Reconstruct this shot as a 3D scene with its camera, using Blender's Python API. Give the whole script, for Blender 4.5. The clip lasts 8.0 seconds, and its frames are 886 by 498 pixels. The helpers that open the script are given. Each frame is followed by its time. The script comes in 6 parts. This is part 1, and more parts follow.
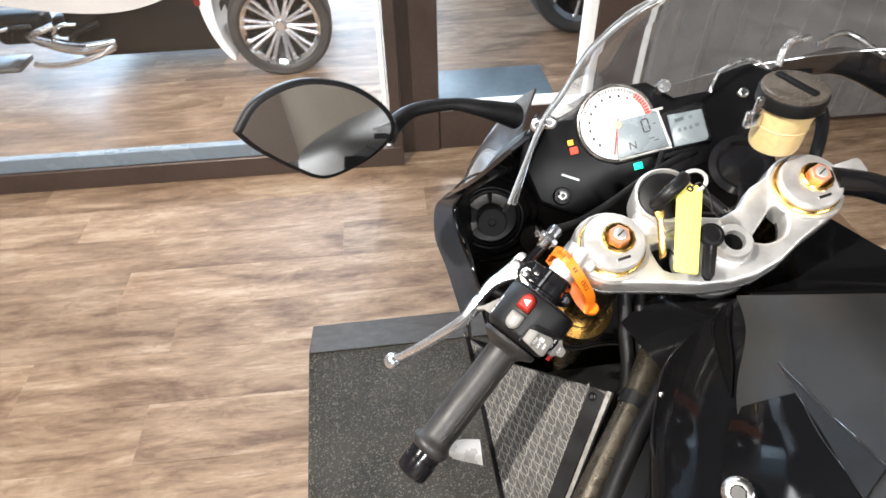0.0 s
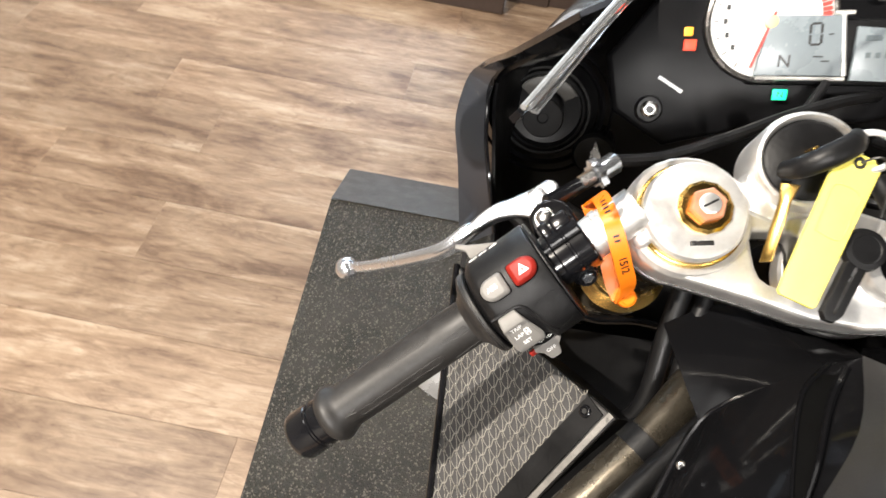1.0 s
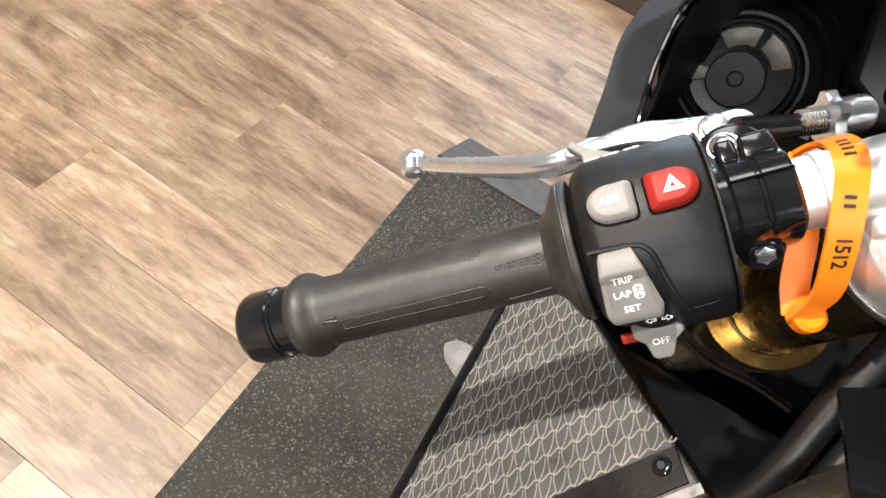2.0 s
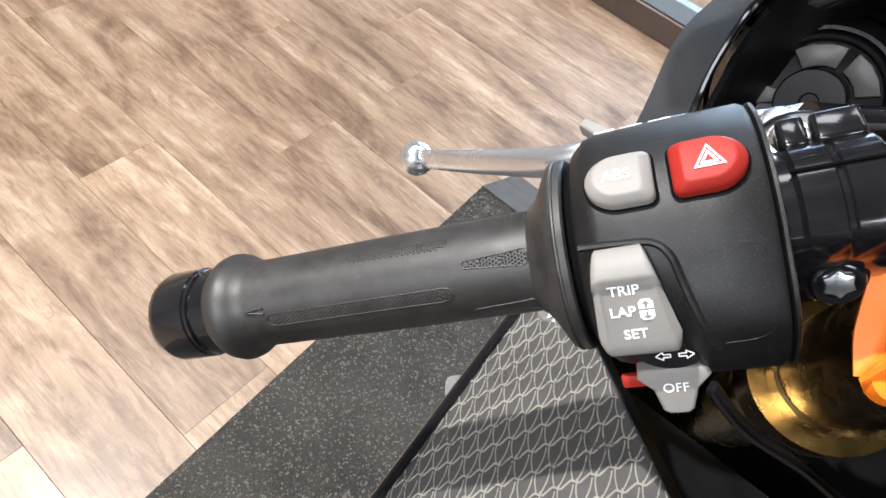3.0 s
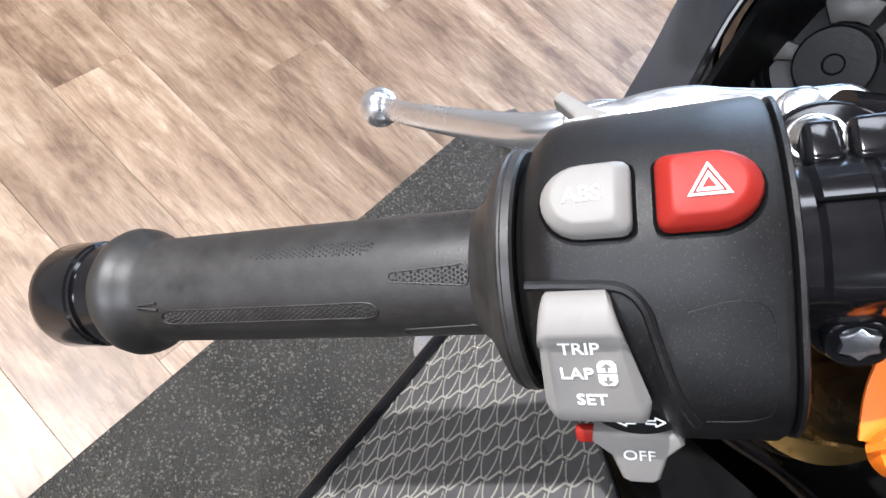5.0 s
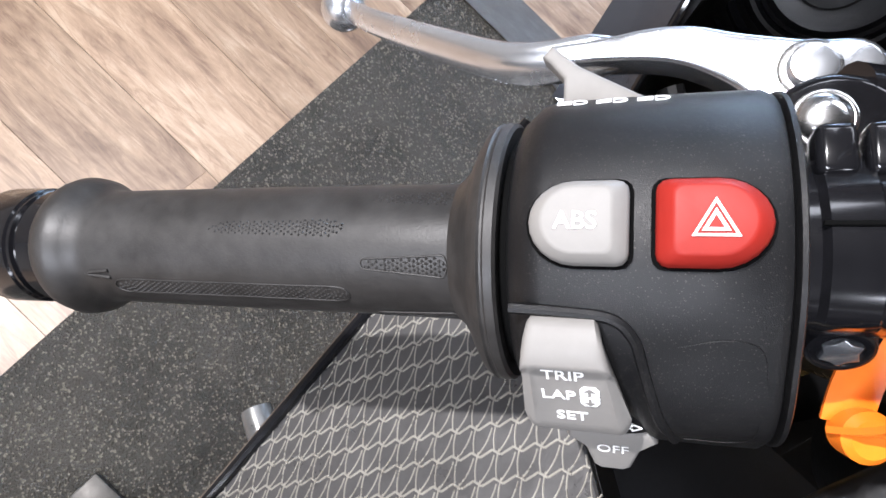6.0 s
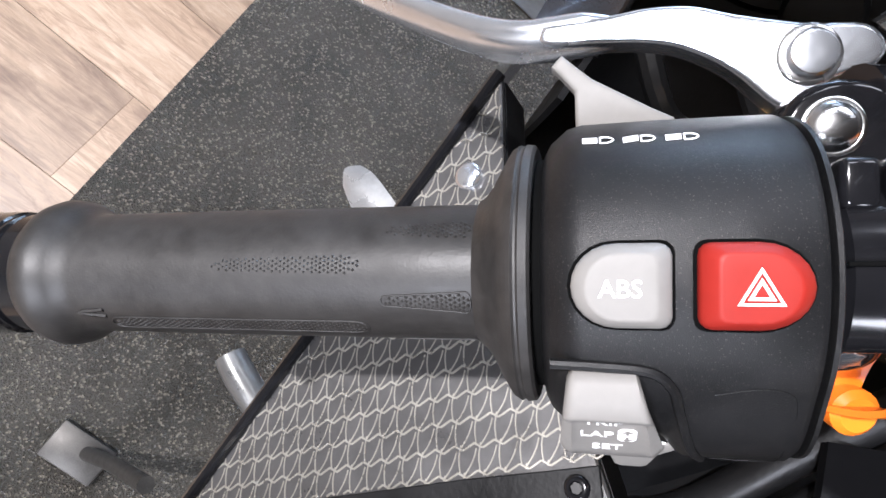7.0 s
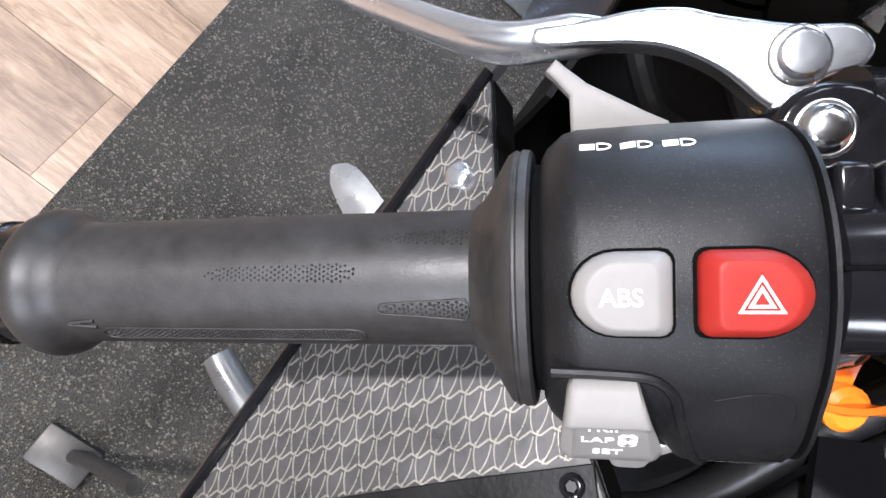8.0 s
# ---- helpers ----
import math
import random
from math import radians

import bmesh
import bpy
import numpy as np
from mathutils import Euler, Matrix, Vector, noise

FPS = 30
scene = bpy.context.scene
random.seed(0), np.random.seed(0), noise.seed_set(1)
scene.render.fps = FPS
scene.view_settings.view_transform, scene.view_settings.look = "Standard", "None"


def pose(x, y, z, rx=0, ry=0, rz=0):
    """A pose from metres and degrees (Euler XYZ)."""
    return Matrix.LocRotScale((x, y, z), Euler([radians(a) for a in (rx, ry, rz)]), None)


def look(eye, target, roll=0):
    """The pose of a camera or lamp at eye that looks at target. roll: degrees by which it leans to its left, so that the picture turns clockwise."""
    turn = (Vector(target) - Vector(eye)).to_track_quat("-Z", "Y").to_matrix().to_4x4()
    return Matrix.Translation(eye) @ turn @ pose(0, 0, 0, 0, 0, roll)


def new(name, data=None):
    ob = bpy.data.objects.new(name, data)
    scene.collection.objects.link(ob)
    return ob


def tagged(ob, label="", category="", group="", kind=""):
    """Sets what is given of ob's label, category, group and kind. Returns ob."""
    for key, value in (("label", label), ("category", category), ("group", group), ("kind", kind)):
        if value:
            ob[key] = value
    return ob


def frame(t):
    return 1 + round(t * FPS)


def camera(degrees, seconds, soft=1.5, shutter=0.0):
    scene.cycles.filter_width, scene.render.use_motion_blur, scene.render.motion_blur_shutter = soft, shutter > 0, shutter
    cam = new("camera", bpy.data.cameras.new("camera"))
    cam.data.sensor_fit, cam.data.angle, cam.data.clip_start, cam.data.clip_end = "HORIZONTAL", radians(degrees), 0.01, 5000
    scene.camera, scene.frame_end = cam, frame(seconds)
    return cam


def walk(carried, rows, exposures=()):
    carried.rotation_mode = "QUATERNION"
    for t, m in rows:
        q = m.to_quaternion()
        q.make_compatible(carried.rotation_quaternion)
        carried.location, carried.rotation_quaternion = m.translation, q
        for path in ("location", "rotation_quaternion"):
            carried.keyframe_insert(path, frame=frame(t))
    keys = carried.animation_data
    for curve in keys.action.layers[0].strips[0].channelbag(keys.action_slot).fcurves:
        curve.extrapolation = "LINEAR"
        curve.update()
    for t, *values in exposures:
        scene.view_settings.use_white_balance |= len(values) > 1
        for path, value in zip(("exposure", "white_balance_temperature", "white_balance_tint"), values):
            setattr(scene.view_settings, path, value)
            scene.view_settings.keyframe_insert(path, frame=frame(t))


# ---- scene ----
cam = camera(72.0, 8.0, 1.5, 0.2)
PATH = [
    (0, (-0.096, -0.33, 1.355), (0.041, 1.168, 0.037), -1.4),
    (0.5, (-0.06, -0.275, 1.326), (-0.082, 1.1, -0.126), 2.0),
    (1, (-0.03, -0.174, 1.251), (-0.094, 0.98, -0.381), 8.5),
    (1.5, (-0.025, -0.153, 1.177), (-0.244, 0.861, -0.533), 12.6),
    (2, (-0.014, -0.141, 1.124), (-0.352, 0.929, -0.531), 18.4),
    (2.2, (-0.007, -0.136, 1.113), (-0.426, 0.956, -0.51), 17.9),
    (3.3, (0.006, -0.101, 1.069), (-0.54, 0.963, -0.534), 17.7),
    (3.5, (0.007, -0.099, 1.064), (-0.552, 0.976, -0.527), 17.9),
    (4, (0.014, -0.094, 1.055), (-0.569, 1.003, -0.512), 18.0),
    (4.5, (0.019, -0.091, 1.054), (-0.551, 0.995, -0.526), 18.9),
    (4.7, (0.01, -0.082, 1.061), (-0.482, 0.941, -0.586), 21.0),
    (5.8, (-0.019, -0.06, 1.065), (-0.106, 0.743, -0.764), 39.5),
    (6, (-0.023, -0.054, 1.064), (-0.001, 0.678, -0.797), 46.2),
    (6.5, (-0.032, -0.047, 1.065), (0.159, 0.553, -0.834), 58.4),
    (7, (-0.05, -0.044, 1.063), (0.319, 0.563, -0.807), 69.9),
    (7.5, (-0.051, -0.043, 1.062), (0.389, 0.554, -0.796), 73.4),
    (8, (-0.053, -0.043, 1.062), (0.364, 0.573, -0.794), 71.7),
]
EXPOSURES = [(0.0, 0.18, 6300, 10), (1.0, 0.18, 6620, 10), (1.5, 0.17, 6620, 10), (2.0, 0.23, 6500, 10), (3.5, 0.32, 5800, 10), (4.7, 0.3, 5720, 11), (6.0, 0.27, 5760, 13), (8.0, 0.3, 5700, 14)]
walk(cam, [(t, look(eye, target, roll)) for t, eye, target, roll in PATH], EXPOSURES)

# ---- world and light ----
world = bpy.data.worlds.new("world")
scene.world = world
world.use_nodes = True
wn = world.node_tree.nodes
sky = wn.new("ShaderNodeTexSky")
sky.sky_type, sky.sun_disc = "NISHITA", False
sky.sun_elevation, sky.sun_rotation = radians(35), radians(20)
world.node_tree.links.new(sky.outputs[0], wn["Background"].inputs[0])
wn["Background"].inputs[1].default_value = 0.1


def area_lamp(name, m, sx, sy, watts, colour, spread=180):
    d = bpy.data.lights.new(name, "AREA")
    d.shape, d.size, d.size_y, d.energy, d.color, d.spread = "RECTANGLE", sx, sy, watts, colour, radians(spread)
    ob = new(name, d)
    ob.matrix_world = m
    return ob


WARM, NEUTRAL, COOL = (1.0, 0.92, 0.82), (1.0, 0.98, 0.96), (0.68, 0.84, 1.0)
area_lamp("track_lamp", look((-1.39, -0.6, 2.74), (0.0, 0.0, 0.9)), 0.045, 0.045, 122, WARM)
# Unseen panels; the last two are fill for the switches and mirrored wall.
for lx, ly, lw in ((-0.35, 1.3, 18), (-1.75, 0.75, 22), (-0.3, -2.7, 185), (2.3, -2.2, 50)):
    area_lamp("ceiling_fill", look((lx, ly, 2.95), (lx, ly + 0.001, 0)), 1.15, 0.55, lw, NEUTRAL)
for lx in (-1.5, 0.6):
    area_lamp("ceiling_fill", look((lx, 3.3, 2.95), (lx, 3.301, 0)), 1.15, 0.55, 7, (0.72, 0.86, 1.0))
area_lamp("track_lamp", look((0.3, 5.0, 2.9), (-1.5, 2.9, 0.2)), 0.06, 0.06, 20, NEUTRAL, 60)
# Added beyond the glass to whiten the floor's sheen.
for lx in (-1.2, 0.5):
    area_lamp("ceiling_fill", look((lx, 5.1, 2.95), (lx, 5.101, 0)), 1.15, 0.55, 22, (0.6, 0.78, 1.0))
area_lamp("window_daylight", look((-1.6, 7.2, 1.5), (-0.9, 0, 0.9)), 4.6, 2.4, 330, COOL)
area_lamp("window_daylight", look((-3.9, 5.6, 1.5), (-1, 3.0, 0.6)), 3.2, 2.0, 60, (0.4, 0.68, 1.0))

# ---- materials ----


def nodes_of(name):
    m = bpy.data.materials.new(name)
    m.use_nodes = True
    t = m.node_tree
    return m, t.nodes, t.links, t.nodes["Principled BSDF"]


def noise_tex(n, l, scale, detail=4, rough=0.55, vec=None, dims=None):
    x = n.new("ShaderNodeTexNoise")
    x.inputs["Scale"].default_value, x.inputs["Detail"].default_value, x.inputs["Roughness"].default_value = scale, detail, rough
    if vec:
        l.new(vec, x.inputs["Vector"])
    return x


def ramp(n, l, src, stops):
    r = n.new("ShaderNodeValToRGB")
    e = r.color_ramp.elements
    while len(e) < len(stops):
        e.new(0.5)
    for el, (p, c) in zip(e, stops):
        el.position, el.color = p, (*c, 1)
    l.new(src, r.inputs[0])
    return r


def mat(name, colour, rough=0.5, metal=0.0, vary=0.12, scale=40.0, bump=0.0, bump_scale=400.0, coat=0.0, rough_vary=0.1, spec=0.5):
    """A surface with colour variation at two scales, uneven gloss and fine relief."""
    m, n, l, b = nodes_of(name)
    tc = n.new("ShaderNodeTexCoord").outputs["Object"]
    a = noise_tex(n, l, scale, 5, 0.6, tc)
    c = noise_tex(n, l, scale * 7.3, 3, 0.6, tc)
    mx = n.new("ShaderNodeMath")
    mx.operation = "MULTIPLY_ADD"
    mx.inputs[1].default_value = 0.5
    l.new(a.outputs[0], mx.inputs[0])
    half = n.new("ShaderNodeMath")
    half.operation = "MULTIPLY"
    half.inputs[1].default_value = 0.5
    l.new(c.outputs[0], half.inputs[0])
    l.new(half.outputs[0], mx.inputs[2])
    lo = tuple(v * (1 - vary) for v in colour)
    hi = tuple(min(1, v * (1 + vary)) for v in colour)
    r = ramp(n, l, mx.outputs[0], [(0.3, lo), (0.7, hi)])
    l.new(r.outputs[0], b.inputs["Base Color"])
    rr = n.new("ShaderNodeMapRange")
    rr.inputs[3].default_value, rr.inputs[4].default_value = max(0.02, rough - rough_vary), min(1, rough + rough_vary)
    rr.inputs[1].default_value, rr.inputs[2].default_value = 0.3, 0.7
    l.new(a.outputs[0], rr.inputs[0])
    l.new(rr.outputs[0], b.inputs["Roughness"])
    b.inputs["Metallic"].default_value = metal
    b.inputs["Coat Weight"].default_value = coat
    b.inputs["Coat Roughness"].default_value = 0.06
    b.inputs["Specular IOR Level"].default_value = spec
    if bump:
        f = noise_tex(n, l, bump_scale, 3, 0.6, tc)
        bp = n.new("ShaderNodeBump")
        bp.inputs["Strength"].default_value, bp.inputs["Distance"].default_value = bump, 0.6 / bump_scale
        l.new(f.outputs[0], bp.inputs["Height"])
        l.new(bp.outputs[0], b.inputs["Normal"])
    return m


def glass_mat(name, colour=(1, 1, 1), rough=0.0, ior=1.45):
    m, n, l, b = nodes_of(name)
    b.inputs["Base Color"].default_value = (*colour, 1)
    b.inputs["Roughness"].default_value = rough
    b.inputs["IOR"].default_value = ior
    b.inputs["Transmission Weight"].default_value = 1.0
    return m


def hazy_glass(name, colour, ior, haze):
    """Clear moulded plastic; a thin, uneven diffuse film paints in its haze of glare."""
    m = glass_mat(name, colour, 0.0, ior)
    n, l = m.node_tree.nodes, m.node_tree.links
    out = next(q for q in n if q.type == "OUTPUT_MATERIAL")
    clear = out.inputs["Surface"].links[0].from_socket
    film = n.new("ShaderNodeBsdfDiffuse")
    film.inputs["Color"].default_value = (0.75, 0.75, 0.74, 1)
    share = ramp(n, l, noise_tex(n, l, 14, 4).outputs[0], [(0.3, (haze * 0.5,) * 3), (0.7, (haze * 1.5,) * 3)])
    mix = n.new("ShaderNodeMixShader")
    l.new(share.outputs[0], mix.inputs[0]), l.new(clear, mix.inputs[1]), l.new(film.outputs[0], mix.inputs[2])
    l.new(mix.outputs[0], out.inputs["Surface"])
    return m


def wood_mat():
    m, n, l, b = nodes_of("oak_vinyl_plank")
    tc = n.new("ShaderNodeTexCoord").outputs["Object"]
    info = n.new("ShaderNodeObjectInfo").outputs["Random"]
    sh = n.new("ShaderNodeVectorMath")
    sh.operation = "MULTIPLY_ADD"
    sh.inputs[1].default_value = (1, 1, 1)
    comb = n.new("ShaderNodeCombineXYZ")
    k = n.new("ShaderNodeMath")
    k.operation = "MULTIPLY"
    k.inputs[1].default_value = 37.0
    l.new(info, k.inputs[0])
    l.new(k.outputs[0], comb.inputs[0]), l.new(k.outputs[0], comb.inputs[1])
    l.new(tc, sh.inputs[0]), l.new(comb.outputs[0], sh.inputs[2])
    mp = n.new("ShaderNodeMapping")
    mp.inputs["Scale"].default_value = (1.0, 7.2, 1)
    l.new(sh.outputs[0], mp.inputs["Vector"])
    broad = noise_tex(n, l, 1.0, 5, 0.62, mp.outputs[0])
    broad.inputs["Distortion"].default_value = 1.5
    mp2 = n.new("ShaderNodeMapping")
    mp2.inputs["Scale"].default_value = (7, 120, 1)
    l.new(sh.outputs[0], mp2.inputs["Vector"])
    fine = noise_tex(n, l, 1.0, 6, 0.7, mp2.outputs[0])
    mp3 = n.new("ShaderNodeMapping")
    mp3.inputs["Scale"].default_value = (2.5, 6.2, 1)
    l.new(sh.outputs[0], mp3.inputs["Vector"])
    blotch = noise_tex(n, l, 1.0, 6, 0.6, mp3.outputs[0])
    blotch.inputs["Distortion"].default_value = 1.8
    mixv = n.new("ShaderNodeMath")
    mixv.operation = "MULTIPLY_ADD"
    mixv.inputs[1].default_value = 0.45
    l.new(blotch.outputs[0], mixv.inputs[0])
    sc = n.new("ShaderNodeMath")
    sc.operation = "MULTIPLY"
    sc.inputs[1].default_value = 0.55
    l.new(broad.outputs[0], sc.inputs[0]), l.new(sc.outputs[0], mixv.inputs[2])
    mp4 = n.new("ShaderNodeMapping")
    mp4.inputs["Scale"].default_value = (11, 46, 1)
    l.new(sh.outputs[0], mp4.inputs["Vector"])
    mid = noise_tex(n, l, 1.0, 7, 0.72, mp4.outputs[0])
    mid.inputs["Distortion"].default_value = 1.0
    mix2 = n.new("ShaderNodeMath")
    mix2.operation = "MULTIPLY_ADD"
    mix2.inputs[1].default_value = 0.26
    sc2 = n.new("ShaderNodeMath")
    sc2.operation = "MULTIPLY"
    sc2.inputs[1].default_value = 0.76
    l.new(mixv.outputs[0], sc2.inputs[0])
    l.new(mid.outputs[0], mix2.inputs[0]), l.new(sc2.outputs[0], mix2.inputs[2])
    mixv = mix2
    base = ramp(n, l, mixv.outputs[0], [(0.365, (0.065, 0.036, 0.02)), (0.455, (0.145, 0.089, 0.052)), (0.535, (0.235, 0.158, 0.098)), (0.63, (0.345, 0.262, 0.182))])
    grain = ramp(n, l, fine.outputs[0], [(0.3, (0.6, 0.56, 0.53)), (0.52, (1, 1, 1))])
    mu = n.new("ShaderNodeMix")
    mu.data_type, mu.blend_type = "RGBA", "MULTIPLY"
    mu.inputs[0].default_value = 0.5
    l.new(base.outputs[0], mu.inputs[6]), l.new(grain.outputs[0], mu.inputs[7])
    mp5 = n.new("ShaderNodeMapping")
    mp5.inputs["Scale"].default_value = (2.6, 21, 1)
    l.new(sh.outputs[0], mp5.inputs["Vector"])
    wave = noise_tex(n, l, 1.0, 4, 0.6, mp5.outputs[0])
    wave.inputs["Distortion"].default_value = 1.4
    off = n.new("ShaderNodeMath")
    off.operation = "SUBTRACT"
    off.inputs[1].default_value = 0.47
    away = n.new("ShaderNodeMath")
    away.operation = "ABSOLUTE"
    l.new(wave.outputs[0], off.inputs[0]), l.new(off.outputs[0], away.inputs[0])
    crack = ramp(n, l, away.outputs[0], [(0.0, (0.5, 0.43, 0.38)), (0.035, (1, 1, 1))])
    mu2 = n.new("ShaderNodeMix")
    mu2.data_type, mu2.blend_type = "RGBA", "MULTIPLY"
    l.new(mid.outputs[0], mu2.inputs[0])
    l.new(mu.outputs[2], mu2.inputs[6]), l.new(crack.outputs[0], mu2.inputs[7])
    # scattered knots with dark hearts
    bend = n.new("ShaderNodeVectorMath")
    bend.operation = "MULTIPLY_ADD"
    bend.inputs[1].default_value = (0.16, 0.05, 0.0)
    l.new(blotch.outputs[1], bend.inputs[0]), l.new(sh.outputs[0], bend.inputs[2])
    mp6 = n.new("ShaderNodeMapping")
    mp6.inputs["Scale"].default_value = (2.4, 5.6, 1)
    l.new(bend.outputs[0], mp6.inputs["Vector"])
    vor = n.new("ShaderNodeTexVoronoi")
    vor.inputs["Scale"].default_value = 1.0
    l.new(mp6.outputs[0], vor.inputs["Vector"])
    knot = ramp(n, l, vor.outputs["Distance"], [(0.03, (0.42, 0.33, 0.26)), (0.09, (0.72, 0.64, 0.57)), (0.12, (0.98, 0.95, 0.92)), (0.16, (0.84, 0.78, 0.72)), (0.22, (1, 1, 1))])
    mu3 = n.new("ShaderNodeMix")
    mu3.data_type, mu3.blend_type = "RGBA", "MULTIPLY"
    mu3.inputs[0].default_value = 0.85
    l.new(mu2.outputs[2], mu3.inputs[6]), l.new(knot.outputs[0], mu3.inputs[7])
    mu = mu3
    hsv = n.new("ShaderNodeHueSaturation")
    vr = n.new("ShaderNodeMapRange")
    vr.inputs[3].default_value, vr.inputs[4].default_value = 0.98, 1.24
    l.new(info, vr.inputs[0])
    l.new(vr.outputs[0], hsv.inputs["Value"])
    hsv.inputs["Saturation"].default_value = 0.95
    l.new(mu.outputs[2], hsv.inputs["Color"])
    l.new(hsv.outputs[0], b.inputs["Base Color"])
    rr = n.new("ShaderNodeMapRange")
    rr.inputs[3].default_value, rr.inputs[4].default_value = 0.3, 0.52
    l.new(fine.outputs[0], rr.inputs[0]), l.new(rr.outputs[0], b.inputs["Roughness"])
    bp = n.new("ShaderNodeBump")
    bp.inputs["Strength"].default_value, bp.inputs["Distance"].default_value = 0.25, 0.001
    l.new(fine.outputs[0], bp.inputs["Height"]), l.new(bp.outputs[0], b.inputs["Normal"])
    return m


def speckled_mat(name, cells, lo, hi, glint, share, rough, depth, strength=1.0, spec=0.5):
    """A dark moulded surface with a pebbled relief and fine pale flecks painted as its glints."""
    m, n, l, b = nodes_of(name)
    tc = n.new("ShaderNodeTexCoord").outputs["Object"]
    v = n.new("ShaderNodeTexVoronoi")
    v.inputs["Scale"].default_value = cells
    l.new(tc, v.inputs["Vector"])
    a = noise_tex(n, l, cells * 0.7, 3, 0.6, tc)
    big = noise_tex(n, l, cells / 60, 4, 0.6, tc)
    r = ramp(n, l, big.outputs[0], [(0.3, lo), (0.7, hi)])
    sep = n.new("ShaderNodeSeparateColor")
    l.new(v.outputs["Color"], sep.inputs[0])
    fl = ramp(n, l, sep.outputs[0], [(1 - share, (0, 0, 0)), (min(1, 1.12 - share), (1, 1, 1))])
    mf = n.new("ShaderNodeMix")
    mf.data_type = "RGBA"
    l.new(fl.outputs[0], mf.inputs[0]), l.new(r.outputs[0], mf.inputs[6])
    mf.inputs[7].default_value = (*glint, 1)
    l.new(mf.outputs[2], b.inputs["Base Color"])
    ad = n.new("ShaderNodeMath")
    l.new(v.outputs["Distance"], ad.inputs[0]), l.new(a.outputs[0], ad.inputs[1])
    bp = n.new("ShaderNodeBump")
    bp.inputs["Strength"].default_value, bp.inputs["Distance"].default_value = strength, depth
    l.new(ad.outputs[0], bp.inputs["Height"]), l.new(bp.outputs[0], b.inputs["Normal"])
    b.inputs["Roughness"].default_value = rough
    b.inputs["Specular IOR Level"].default_value = spec
    return m


def emit_mat(name, colour, strength):
    m, n, l, b = nodes_of(name)
    b.inputs["Base Color"].default_value = (*colour, 1)
    b.inputs["Emission Color"].default_value = (*colour, 1)
    b.inputs["Emission Strength"].default_value = strength
    return m


WOOD = wood_mat()
FRAMEG_DARK = mat("dark_grey_anodised", (0.1, 0.098, 0.096), 0.3, metal=0.7, vary=0.1, scale=50)
RUBBER_MAT = speckled_mat("black_textured_rubber", 400, (0.024, 0.022, 0.019), (0.048, 0.044, 0.037), (0.125, 0.113, 0.09), 0.18, 0.22, 0.003)
RAMP_RUBBER = mat("worn_ramp_rubber", (0.05, 0.048, 0.044), 0.5, vary=0.3, scale=25, bump=0.4, bump_scale=260)
BROWN = mat("dark_bronze_aluminium", (0.07, 0.05, 0.042), 0.4, metal=0.3, vary=0.15, scale=8)
WHITE = mat("white_glazing_strip", (0.8, 0.82, 0.82), 0.3, vary=0.05, scale=20)
PLASTER = mat("wall_paint", (0.34, 0.3, 0.25), 0.8, vary=0.06, scale=3, bump=0.1, bump_scale=120)
# Unseen ceiling kept near black so the gloss parts reflect dark.
CEIL = mat("dark_ceiling", (0.045, 0.043, 0.042), 0.9, vary=0.05, scale=3)
GLASS = glass_mat("window_glass")
SUBFLOOR = mat("subfloor", (0.06, 0.04, 0.03), 0.8, vary=0.2, scale=6)
GRIP = mat("worn_grip_rubber", (0.018, 0.0168, 0.016), 0.47, vary=0.5, scale=45, bump=0.14, bump_scale=1500, rough_vary=0.12, spec=0.4)
SATIN = speckled_mat("textured_black_plastic", 6800, (0.005, 0.005, 0.0055), (0.0085, 0.0085, 0.009), (0.045, 0.042, 0.038), 0.04, 0.4, 0.00005, 0.5, 0.25)
# Paints the shade in gaps, bores and grooves.
GAP = mat("deep_black_gap", (0.002, 0.002, 0.002), 0.85, vary=0.1, spec=0.05)
BLACK = mat("gloss_black_metal", (0.006, 0.006, 0.007), 0.14, vary=0.3, scale=30, coat=0.2, rough_vary=0.04, spec=0.35)
MATT = mat("matt_black_plastic", (0.005, 0.005, 0.0054), 0.44, vary=0.3, scale=30, bump=0.1, spec=0.22)
PAINT = mat("black_metallic_paint", (0.006, 0.006, 0.007), 0.25, vary=0.1, scale=20, coat=1.0, rough_vary=0.02)
ALU = mat("brushed_aluminium", (0.8, 0.79, 0.77), 0.38, metal=0.82, vary=0.08, scale=60, bump=0.1, bump_scale=700)
CHROME_BRIGHT = mat("bright_chrome_plate", (0.85, 0.87, 0.9), 0.07, metal=1.0, vary=0.04, scale=40, rough_vary=0.03)
CHROME = mat("polished_aluminium", (0.74, 0.77, 0.82), 0.24, metal=0.95, vary=0.05, scale=40, rough_vary=0.05)
GOLD = mat("gold_anodised", (0.66, 0.42, 0.12), 0.22, metal=1.0, vary=0.1, scale=50)
COPPER = mat("red_anodised_adjuster", (0.78, 0.36, 0.22), 0.35, metal=0.6, vary=0.1, scale=80)
GREY_BTN = mat("grey_button_plastic", (0.195, 0.187, 0.176), 0.52, vary=0.05, scale=60, bump=0.08, bump_scale=4500, spec=0.2)
RED_BTN = mat("red_button_plastic", (0.22, 0.014, 0.009), 0.5, vary=0.06, scale=60, bump=0.08, bump_scale=4500, spec=0.2)
LETTER = mat("white_print", (0.85, 0.85, 0.84), 0.5, vary=0.03, scale=80)
ORANGE = mat("orange_tag_plastic", (0.8, 0.185, 0.008), 0.35, vary=0.08, scale=60)
YELLOW = mat("yellow_tag_plastic", (0.85, 0.74, 0.15), 0.4, vary=0.06, scale=40)
